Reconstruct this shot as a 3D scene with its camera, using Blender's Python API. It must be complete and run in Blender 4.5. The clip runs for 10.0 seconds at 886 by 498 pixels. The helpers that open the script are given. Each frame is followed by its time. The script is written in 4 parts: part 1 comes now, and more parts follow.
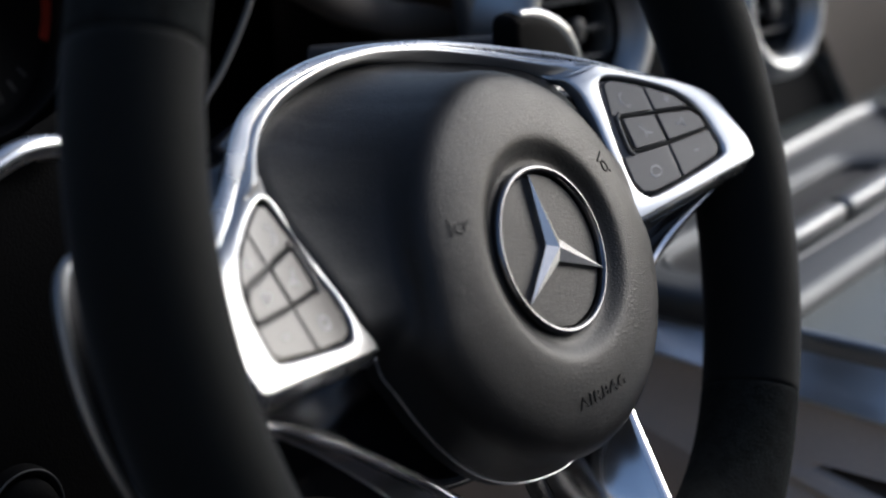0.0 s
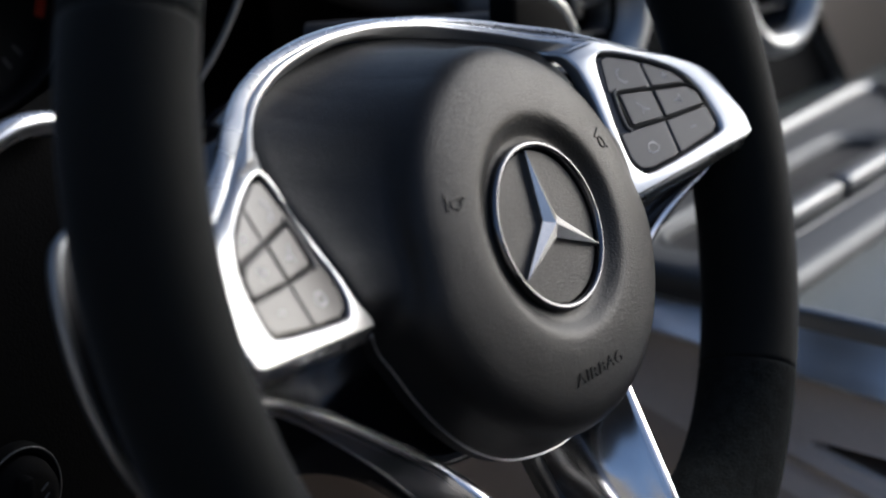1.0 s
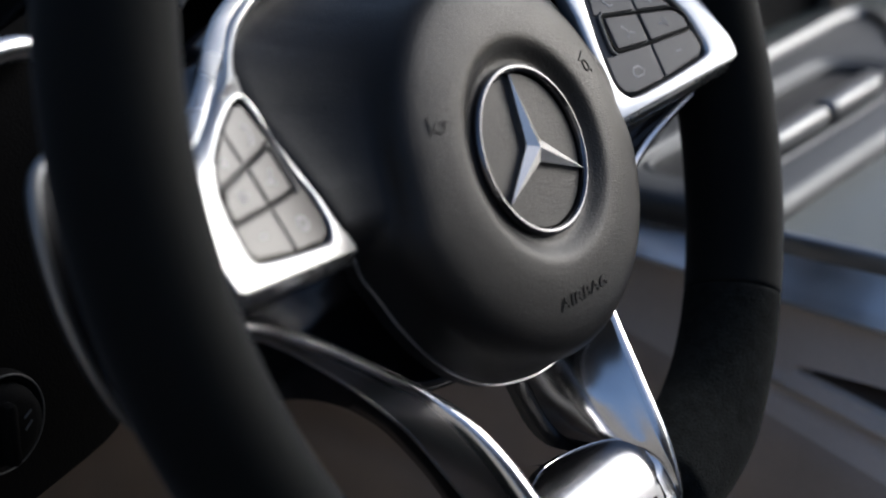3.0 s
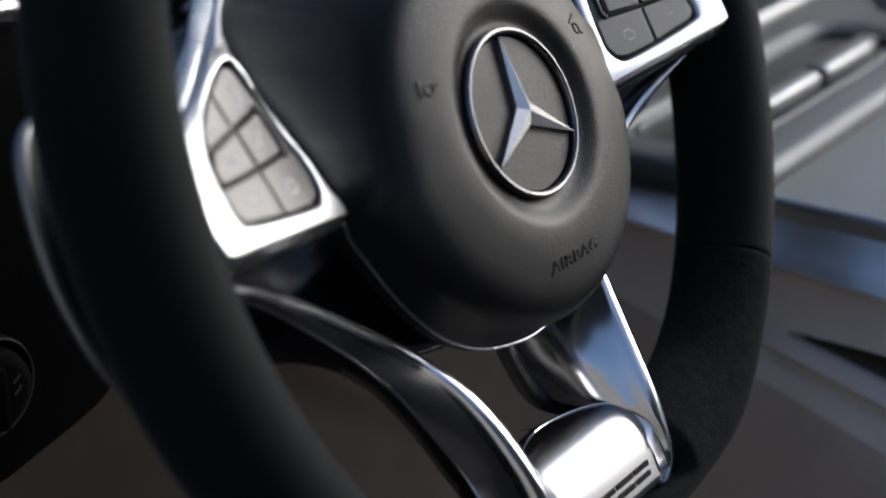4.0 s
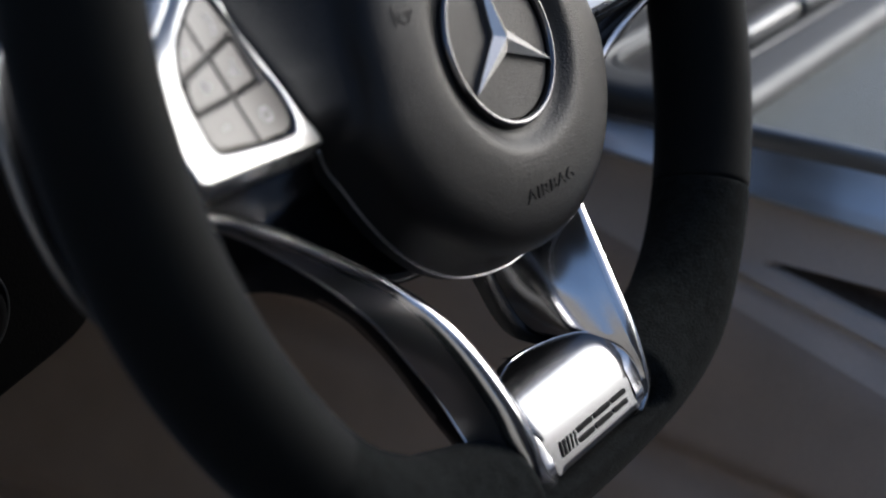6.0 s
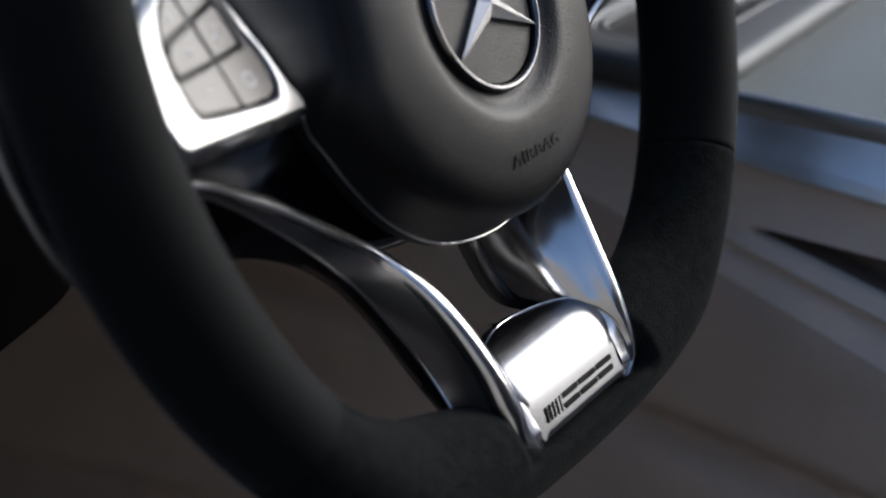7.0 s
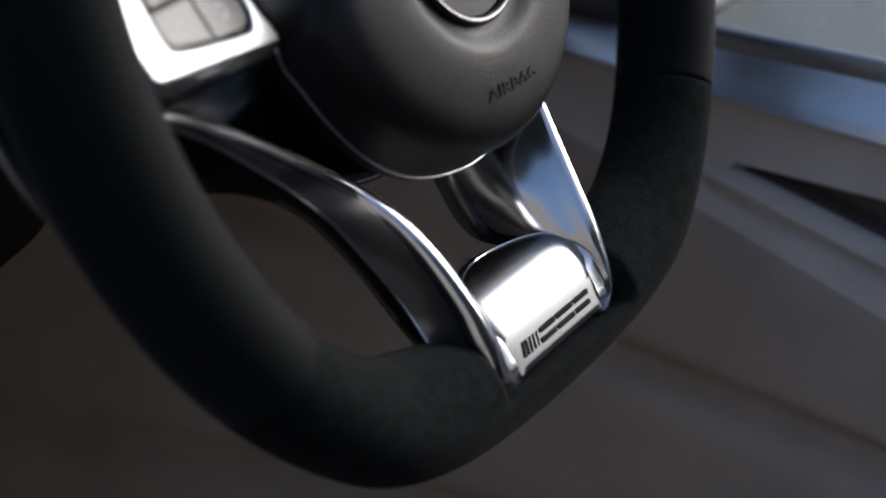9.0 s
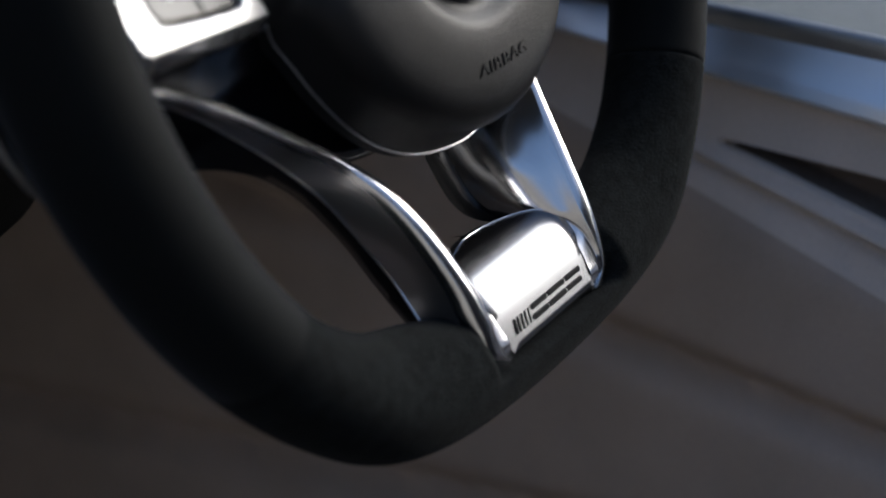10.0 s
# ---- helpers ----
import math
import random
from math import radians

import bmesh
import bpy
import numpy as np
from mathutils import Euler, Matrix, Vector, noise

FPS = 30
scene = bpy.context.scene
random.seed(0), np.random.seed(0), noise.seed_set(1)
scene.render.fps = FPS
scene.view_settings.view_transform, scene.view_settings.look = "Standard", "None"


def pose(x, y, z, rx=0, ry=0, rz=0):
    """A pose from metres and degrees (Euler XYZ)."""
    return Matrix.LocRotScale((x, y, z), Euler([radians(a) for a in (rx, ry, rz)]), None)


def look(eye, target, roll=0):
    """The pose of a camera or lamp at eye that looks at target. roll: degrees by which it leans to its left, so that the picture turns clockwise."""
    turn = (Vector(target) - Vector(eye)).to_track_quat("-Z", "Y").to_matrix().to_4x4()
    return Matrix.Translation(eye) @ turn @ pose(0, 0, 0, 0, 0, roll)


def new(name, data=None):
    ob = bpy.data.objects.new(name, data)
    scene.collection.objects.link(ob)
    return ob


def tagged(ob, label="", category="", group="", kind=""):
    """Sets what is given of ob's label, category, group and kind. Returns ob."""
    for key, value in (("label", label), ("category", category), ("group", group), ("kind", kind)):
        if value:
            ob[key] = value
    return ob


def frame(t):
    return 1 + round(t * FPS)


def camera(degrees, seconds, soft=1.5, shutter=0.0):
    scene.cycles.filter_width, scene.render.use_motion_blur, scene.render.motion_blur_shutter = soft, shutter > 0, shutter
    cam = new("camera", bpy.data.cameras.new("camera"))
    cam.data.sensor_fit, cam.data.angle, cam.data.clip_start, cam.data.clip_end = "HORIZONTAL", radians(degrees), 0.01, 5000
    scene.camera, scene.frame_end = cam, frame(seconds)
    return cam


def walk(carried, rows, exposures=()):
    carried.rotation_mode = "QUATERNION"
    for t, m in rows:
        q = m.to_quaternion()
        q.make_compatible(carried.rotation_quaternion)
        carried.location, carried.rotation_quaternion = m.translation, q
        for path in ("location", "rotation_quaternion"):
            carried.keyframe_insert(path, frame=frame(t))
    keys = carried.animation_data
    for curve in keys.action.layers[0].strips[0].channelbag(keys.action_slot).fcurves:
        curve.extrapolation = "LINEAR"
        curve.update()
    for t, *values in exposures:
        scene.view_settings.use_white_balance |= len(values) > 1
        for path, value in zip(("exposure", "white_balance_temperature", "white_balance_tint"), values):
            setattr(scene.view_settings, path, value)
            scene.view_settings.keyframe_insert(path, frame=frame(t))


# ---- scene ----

# ---------------------------------------------------------------- camera
cam = camera(29.02, 10.0, 2.0)
cam.data.dof.use_dof = True
cam.data.dof.focus_distance = 0.615
cam.data.dof.aperture_fstop = 6.5
PATH = [
    (0, -0.4665, -0.287, 1.0826, 71.507, -0.01, -54.472),
    (0.5, -0.4659, -0.287, 1.0817, 71.269, 0.003, -54.492),
    (1, -0.4655, -0.2869, 1.0807, 70.865, 0.04, -54.558),
    (1.5, -0.4649, -0.2869, 1.0798, 70.296, 0.05, -54.665),
    (2, -0.4643, -0.2868, 1.0791, 69.688, 0.07, -54.805),
    (2.5, -0.4636, -0.2866, 1.0781, 69.144, 0.07, -54.908),
    (4, -0.4618, -0.2861, 1.0747, 67.57, 0.03, -55.35),
    (4.5, -0.4614, -0.2862, 1.0742, 67.019, -0.01, -55.448),
    (5, -0.461, -0.2864, 1.0738, 66.465, -0.05, -55.558),
    (5.5, -0.4607, -0.2866, 1.0732, 65.897, -0.06, -55.773),
    (7, -0.4591, -0.2878, 1.0705, 64.379, -0.08, -56.402),
    (7.5, -0.4586, -0.2881, 1.0695, 63.868, -0.12, -56.573),
    (8, -0.4581, -0.2883, 1.0687, 63.351, -0.14, -56.755),
    (8.5, -0.4576, -0.2884, 1.068, 62.895, -0.15, -56.931),
    (9, -0.4571, -0.2882, 1.0672, 62.424, -0.19, -57.082),
    (9.5, -0.4564, -0.2877, 1.0659, 62.014, -0.22, -57.283),
    (10, -0.4561, -0.2868, 1.0647, 61.795, -0.22, -57.467),
]
walk(cam, [(t, pose(x, y, z, rx, ry, rz)) for t, x, y, z, rx, ry, rz in PATH], exposures=[(0, 0.66, 6000, 9), (10, 0.66, 6000, 9)])

# ---------------------------------------------------------------- light
SUN_EL, SUN_AZ = 27.0, 113.0
world = bpy.data.worlds.new("world")
scene.world = world
world.use_nodes = True
wn = world.node_tree
sky = wn.nodes.new("ShaderNodeTexSky")
sky.sky_type, sky.sun_disc = "NISHITA", False
sky.sun_elevation, sky.sun_rotation = radians(SUN_EL), radians(SUN_AZ)
sky.air_density, sky.dust_density, sky.ozone_density = 0.8, 2.4, 0.6
bg = wn.nodes["Background"]
bg.inputs["Strength"].default_value = 0.13
wn.links.new(sky.outputs[0], bg.inputs["Color"])
sun = new("sun", bpy.data.lights.new("sun", "SUN"))
sun.data.energy, sun.data.angle, sun.data.color = 1.6, radians(46), (1.0, 0.97, 0.93)
el, az = radians(SUN_EL), radians(SUN_AZ)
sun.matrix_world = look((0, 0, 0), (-math.sin(az) * math.cos(el), -math.cos(az) * math.cos(el), -math.sin(el)))


# ---------------------------------------------------------------- materials
def material(name, color, rough=0.5, metal=0.0, grain=0.0, grain_size=0.001, spread=0.15, blotch=0.03, cells=False,
             spec=0.5, coat=0.0, rough_spread=0.08, sheen=0.0):
    """A surface with colour variation at two scales and fine relief. Sizes in metres."""
    m = bpy.data.materials.new(name)
    m.use_nodes = True
    nt = m.node_tree
    b = nt.nodes["Principled BSDF"]
    b.inputs["Roughness"].default_value, b.inputs["Metallic"].default_value = rough, metal
    b.inputs["Specular IOR Level"].default_value, b.inputs["Coat Weight"].default_value = spec, coat
    b.inputs["Coat Roughness"].default_value = 0.08
    b.inputs["Sheen Weight"].default_value, b.inputs["Sheen Roughness"].default_value = sheen, 0.4
    tc = nt.nodes.new("ShaderNodeTexCoord")

    def noise_tex(size, detail):
        n = nt.nodes.new("ShaderNodeTexNoise")
        n.inputs["Scale"].default_value, n.inputs["Detail"].default_value = 1 / size, detail
        nt.links.new(tc.outputs["Object"], n.inputs["Vector"])
        return n

    big, small = noise_tex(blotch, 4), noise_tex(grain_size, 2)
    mix = nt.nodes.new("ShaderNodeMath")
    mix.operation, mix.inputs[1].default_value = "MULTIPLY_ADD", 0.6
    nt.links.new(big.outputs["Fac"], mix.inputs[0])
    half = nt.nodes.new("ShaderNodeMath")
    half.operation, half.inputs[1].default_value = "MULTIPLY", 0.4
    nt.links.new(small.outputs["Fac"], half.inputs[0])
    nt.links.new(half.outputs[0], mix.inputs[2])
    ramp = nt.nodes.new("ShaderNodeMapRange")
    ramp.inputs["From Min"].default_value, ramp.inputs["From Max"].default_value = 0.3, 0.7
    ramp.inputs["To Min"].default_value, ramp.inputs["To Max"].default_value = 1 - spread, 1 + spread
    nt.links.new(mix.outputs[0], ramp.inputs["Value"])
    tint = nt.nodes.new("ShaderNodeVectorMath")
    tint.operation, tint.inputs[0].default_value = "SCALE", color
    nt.links.new(ramp.outputs["Result"], tint.inputs["Scale"])
    nt.links.new(tint.outputs["Vector"], b.inputs["Base Color"])
    rr = nt.nodes.new("ShaderNodeMapRange")
    rr.inputs["To Min"].default_value = max(0.02, rough - rough_spread)
    rr.inputs["To Max"].default_value = min(1, rough + rough_spread)
    nt.links.new(big.outputs["Fac"], rr.inputs["Value"])
    nt.links.new(rr.outputs["Result"], b.inputs["Roughness"])
    if grain:
        bump = nt.nodes.new("ShaderNodeBump")
        bump.inputs["Strength"].default_value, bump.inputs["Distance"].default_value = grain, grain_size * 0.4
        if cells:
            v = nt.nodes.new("ShaderNodeTexVoronoi")
            v.feature = "SMOOTH_F1"
            v.inputs["Scale"].default_value = 1 / grain_size
            wob = nt.nodes.new("ShaderNodeVectorMath")
            wob.operation, wob.inputs[1].default_value = "MULTIPLY_ADD", (grain_size * 1.6,) * 3
            warp = noise_tex(grain_size * 3, 2)
            nt.links.new(warp.outputs["Color"], wob.inputs[0])
            nt.links.new(tc.outputs["Object"], wob.inputs[2])
            nt.links.new(wob.outputs[0], v.inputs["Vector"])
            nt.links.new(v.outputs["Distance"], bump.inputs["Height"])
        else:
            nt.links.new(small.outputs["Fac"], bump.inputs["Height"])
        nt.links.new(bump.outputs["Normal"], b.inputs["Normal"])
    return m


LEATHER = material("grained_black_leather", (0.0090, 0.0088, 0.0084), 0.46, grain=0.7, grain_size=0.00056, cells=True, blotch=0.02, spec=0.285)
ALCANTARA = material("black_suede", (0.0072, 0.0082, 0.0082), 0.95, grain=0.9, grain_size=0.0010, spread=0.7, blotch=0.005, spec=0.05, sheen=0.03)
RIM_LEATHER = material("smooth_black_leather", (0.0050, 0.0058, 0.0058), 0.75, grain=0.25, grain_size=0.0008, cells=True, blotch=0.01, spec=0.07, sheen=0.10)
BEZEL = material("matt_bezel_silver", (0.53, 0.54, 0.55), 0.36, 1.0, grain=0.03, grain_size=0.0004, spread=0.03, blotch=0.02, rough_spread=0.04)
SATIN = material("satin_silver", (0.60, 0.61, 0.615), 0.27, 1.0, grain=0.03, grain_size=0.0004, spread=0.03, blotch=0.02, rough_spread=0.04)
PLATE = material("badge_silver", (0.225, 0.225, 0.23), 0.24, 1.0, grain=0.02, grain_size=0.0003, spread=0.02, blotch=0.02, rough_spread=0.02)
POLISHED = material("polished_spoke_silver", (0.66, 0.66, 0.67), 0.19, 1.0, spread=0.03, blotch=0.02, rough_spread=0.02)
BRUSHED = material("polished_silver", (0.68, 0.68, 0.69), 0.30, 1.0, grain=0.02, grain_size=0.0003, spread=0.03, blotch=0.02, rough_spread=0.03)
PALE_METAL = material("pale_satin_metal", (0.36, 0.37, 0.375), 0.42, 1.0, spread=0.06)
PANEL_METAL = material("control_panel_silver", (0.115, 0.12, 0.125), 0.58, 1.0, spread=0.05)
KEY_METAL = material("brushed_key_silver", (0.20, 0.205, 0.21), 0.45, 1.0, spread=0.05)
STRIP = material("matt_silver", (0.90, 0.91, 0.93), 0.34, 1.0, spread=0.04)
CHROME = material("chrome", (0.80, 0.80, 0.80), 0.06, 1.0, spread=0.02, rough_spread=0.02)
SILVER = material("polished_star_silver", (0.56, 0.55, 0.54), 0.22, 1.0, spread=0.02, rough_spread=0.03)
DARK_CHROME = material("dark_chrome", (0.15, 0.15, 0.155), 0.10, 1.0, spread=0.02, rough_spread=0.02)
GLOSS_BLACK = material("gloss_black_plastic", (0.006, 0.006, 0.007), 0.2, spread=0.1, spec=0.4)
SATIN_BLACK = material("satin_black_plastic", (0.012, 0.012, 0.013), 0.5, grain=0.2, grain_size=0.0006)
BUTTON = material("dark_grey_rubber", (0.036, 0.034, 0.033), 0.36, spec=0.62, grain=0.1, grain_size=0.0004, spread=0.08)
FRAME = material("light_grey_plastic", (0.10, 0.098, 0.096), 0.4, spread=0.06)
ICON = material("printed_white", (0.36, 0.36, 0.37), 0.5, spread=0.05)
INK = material("black_ink", (0.006, 0.006, 0.006), 0.7, spec=0.15)
BROWN = material("brown_leather", (0.39, 0.32, 0.265), 0.62, grain=0.3, grain_size=0.0012, cells=True, blotch=0.06, spec=0.35)
# paler than the leather itself, to carry skylight on the upper panel
SKYLIT_TAUPE = material("skylit_taupe_leather", (0.57, 0.51, 0.46), 0.6, grain=0.3, grain_size=0.0012, cells=True, blotch=0.06, spec=0.4)
DARK_BROWN = material("dark_brown_lining", (0.035, 0.028, 0.024), 0.8, grain=0.3, grain_size=0.002)
DASH = material("black_dashboard", (0.007, 0.007, 0.0075), 0.7, grain=0.4, grain_size=0.001, cells=True, spec=0.2)
DASH_BROWN = material("brown_dashboard", (0.10, 0.085, 0.071), 0.6, grain=0.3, grain_size=0.0012, cells=True, blotch=0.06, spec=0.3)
HOOD = material("soft_black_plastic", (0.0032, 0.0032, 0.0035), 0.8, grain=0.3, grain_size=0.001, cells=True, spec=0.07)
GREY_TRIM = material("grey_woven_trim", (0.085, 0.104, 0.100), 0.42, grain=0.4, grain_size=0.0015, spread=0.1, coat=0.3)


def weave(mat, size, depth):
    """Adds the relief of a crossed weave to a material."""
    nt = mat.node_tree
    tc = nt.nodes.new("ShaderNodeTexCoord")
    waves = []
    for turn in (45, -45):
        turned = nt.nodes.new("ShaderNodeVectorRotate")
        turned.rotation_type = "Z_AXIS"
        turned.inputs["Angle"].default_value = radians(turn)
        nt.links.new(tc.outputs["Object"], turned.inputs["Vector"])
        w = nt.nodes.new("ShaderNodeTexWave")
        w.inputs["Scale"].default_value, w.inputs["Distortion"].default_value = 0.314 / size, 0.4
        nt.links.new(turned.outputs["Vector"], w.inputs["Vector"])
        waves.append(w)
    high = nt.nodes.new("ShaderNodeMath")
    high.operation = "MAXIMUM"
    for k, w in enumerate(waves):
        nt.links.new(w.outputs["Fac"], high.inputs[k])
    bump = nt.nodes.new("ShaderNodeBump")
    bump.inputs["Strength"].default_value, bump.inputs["Distance"].default_value = 1.0, depth
    nt.links.new(high.outputs[0], bump.inputs["Height"])
    nt.links.new(bump.outputs["Normal"], nt.nodes["Principled BSDF"].inputs["Normal"])


weave(GREY_TRIM, 0.003, 0.0012)
CARPET_AND_SHADE = material("brown_carpet_and_pocket_shade", (0.12, 0.096, 0.080), 0.95, grain=0.8, grain_size=0.003, spread=0.3, spec=0.2)
RED = material("red_dial_print", (0.55, 0.05, 0.02), 0.5)
DIAL = material("black_dial", (0.004, 0.004, 0.0045), 0.5, spec=0.2)
ROOF = material("grey_headliner", (0.25, 0.24, 0.23), 0.95, grain=0.4, grain_size=0.002, spec=0.2)
GROUND_GREY = material("ground_grey", (0.17, 0.168, 0.165), 0.9, grain=0.6, grain_size=0.02, blotch=1.0)
BOUNCE_GREY = material("bounce_grey", (0.19, 0.182, 0.172), 0.9, grain=0.4, grain_size=0.01, blotch=0.5)


# ---------------------------------------------------------------- building helpers
def finish(me, mat, smooth=40):
    me.materials.clear()
    me.materials.append(mat)
    me.shade_smooth()
    if smooth < 180:
        me.set_sharp_from_angle(angle=radians(smooth))
    return me


def part(name, bm, mat, parent=None, label="", smooth=40):
    me = bpy.data.meshes.new(name)
    bmesh.ops.recalc_face_normals(bm, faces=bm.faces)
    bm.to_mesh(me)
    bm.free()
    ob = new(name, finish(me, mat, smooth))
    ob.parent = parent
    return tagged(ob, label)


def spline(points, steps, closed=False):
    """Catmull-Rom through the points, steps pieces a span."""
    p = [Vector(q) for q in points]
    n = len(p)
    out = []
    for i in range(n if closed else n - 1):
        if closed:
            a, b, c, d = p[i - 1], p[i], p[(i + 1) % n], p[(i + 2) % n]
        else:
            b, c = p[i], p[i + 1]
            a = p[i - 1] if i else b * 2 - c
            d = p[i + 2] if i + 2 < n else c * 2 - b
        for k in range(steps):
            t = k / steps
            out.append(0.5 * ((2 * b) + (c - a) * t + (2 * a - 5 * b + 4 * c - d) * t * t + (3 * b - a - 3 * c + d) * t ** 3))
    if not closed:
        out.append(p[-1])
    return out


def grid_mesh(rows, close_rows=False, close_cols=False, bm=None):
    """Quads through rows of equal length."""
    bm = bm or bmesh.new()
    vs = [[bm.verts.new(q) for q in row] for row in rows]
    n, m = len(vs), len(vs[0])
    for i in range(n if close_rows else n - 1):
        for j in range(m if close_cols else m - 1):
            bm.faces.new((vs[i][j], vs[i][(j + 1) % m], vs[(i + 1) % n][(j + 1) % m], vs[(i + 1) % n][j]))
    return bm


def tube(points, radius, closed=False, sides=10, bm=None, flat=1.0, up=(0, 0, 1)):
    """A tube along points; radius may be a list; flat squeezes it along up."""
    pts = [Vector(q) for q in points]
    n = len(pts)
    rows = []
    for i, q in enumerate(pts):
        if closed:
            d = pts[(i + 1) % n] - pts[i - 1]
        else:
            d = pts[min(i + 1, n - 1)] - pts[max(i - 1, 0)]
        d.normalize()
        side = d.cross(Vector(up)).normalized()
        top = side.cross(d)
        r = radius[i] if isinstance(radius, (list, tuple)) else radius
        rows.append([q + (side * math.cos(a) + top * math.sin(a) * flat) * r for a in (2 * math.pi * k / sides for k in range(sides))])
    bm = bm or bmesh.new()
    before = len(bm.verts)
    grid_mesh(rows, close_rows=closed, close_cols=True, bm=bm)
    if not closed:
        bm.verts.ensure_lookup_table()
        bm.faces.new([bm.verts[before + k] for k in range(sides)])
        bm.faces.new([bm.verts[before + (n - 1) * sides + k] for k in range(sides)])
    return bm


def plate(outlines, thick, edge, resolution=2):
    """A flat plate with rounded edges from closed 2D outlines (the first the rim, others holes), top at z = 0. Returns a bmesh."""
    cu = bpy.data.curves.new("outline", "CURVE")
    cu.dimensions, cu.fill_mode = "2D", "BOTH"
    cu.extrude, cu.bevel_depth, cu.bevel_resolution, cu.offset = thick / 2 - edge, edge, resolution, -edge
    for o in outlines:
        sp = cu.splines.new("POLY")
        sp.points.add(len(o) - 1)
        for q, v in zip(sp.points, o):
            q.co = (v[0], v[1], 0, 1)
        sp.use_cyclic_u = True
    ob = new("outline", cu)
    dg = bpy.context.evaluated_depsgraph_get()
    me = bpy.data.meshes.new_from_object(ob.evaluated_get(dg))
    bm = bmesh.new()
    bm.from_mesh(me)
    bmesh.ops.remove_doubles(bm, verts=bm.verts, dist=1e-6)
    bmesh.ops.translate(bm, verts=bm.verts, vec=(0, 0, -thick / 2))
    bpy.data.objects.remove(ob)
    bpy.data.curves.remove(cu)
    bpy.data.meshes.remove(me)
    return bm


def warp(bm, fn):
    """Lift every vertex by fn(x, y)."""
    for v in bm.verts:
        v.co.z += fn(v.co.x, v.co.y)
    return bm


def box(size, centre=(0, 0, 0), bevel=0.0, segments=2, bm=None):
    made = bmesh.ops.create_cube(bm, size=1)["verts"] if bm else None
    if bm is None:
        bm = bmesh.new()
        made = bmesh.ops.create_cube(bm, size=1)["verts"]
    bmesh.ops.scale(bm, verts=made, vec=size)
    bmesh.ops.translate(bm, verts=made, vec=centre)
    if bevel:
        edges = list({e for v in made for e in v.link_edges})
        bmesh.ops.bevel(bm, geom=edges, offset=bevel, segments=segments, affect="EDGES", profile=0.5)
    return bm


def lathe(profile, sides=64, closed=False):
    """Turn a profile of (radius, height) about z."""
    rows = [[(r * math.cos(a), r * math.sin(a), z) for a in (2 * math.pi * k / sides for k in range(sides))] for r, z in profile]
    return grid_mesh(rows, close_rows=closed, close_cols=True)


def mirror(bm):
    for v in bm.verts:
        v.co.x = -v.co.x
    bmesh.ops.reverse_faces(bm, faces=bm.faces)
    return bm


def rounded_rect(w, h, r, n=8):
    out = []
    for cx, cy, a0 in ((w / 2 - r, h / 2 - r, 0), (-w / 2 + r, h / 2 - r, 90), (-w / 2 + r, -h / 2 + r, 180), (w / 2 - r, -h / 2 + r, 270)):
        for k in range(n + 1):
            a = radians(a0 + 90 * k / n)
            out.append((cx + r * math.cos(a), cy + r * math.sin(a)))
    return out


def empty(name, m, label, category, kind="", group=""):
    ob = new(name)
    ob.empty_display_size = 0.05
    ob.matrix_world = m
    return tagged(ob, label, category, group, kind)


# ---------------------------------------------------------------- steering wheel
HUB = Matrix.Translation((0, 0, 0.9)) @ Matrix(((1, 0, 0, 0), (0, math.sin(radians(25)), -math.cos(radians(25)), 0), (0, math.cos(radians(25)), math.sin(radians(25)), 0), (0, 0, 0, 1)))
wheel = empty("steering_wheel", HUB, "flat-bottomed black suede steering wheel with silver spokes", "steering wheel")


def rim_centre(deg):
    s, c = math.sin(radians(deg)), math.cos(radians(deg))
    r = 0.1635 + 0.015 * s + 0.0125 * s * s + 0.0012 * math.exp(-((abs((deg - 90) % 360 - 180) - 40) / 20) ** 2)
    x, y = r * c, r * s
    low = -0.1490
    if y < low + 0.02:
        over = low + 0.02 - y
        y = low + 0.02 - 0.02 * (1 - math.exp(-over / 0.02)) * 1.02
    return Vector((x, y, -0.015 + 0.125 * y))


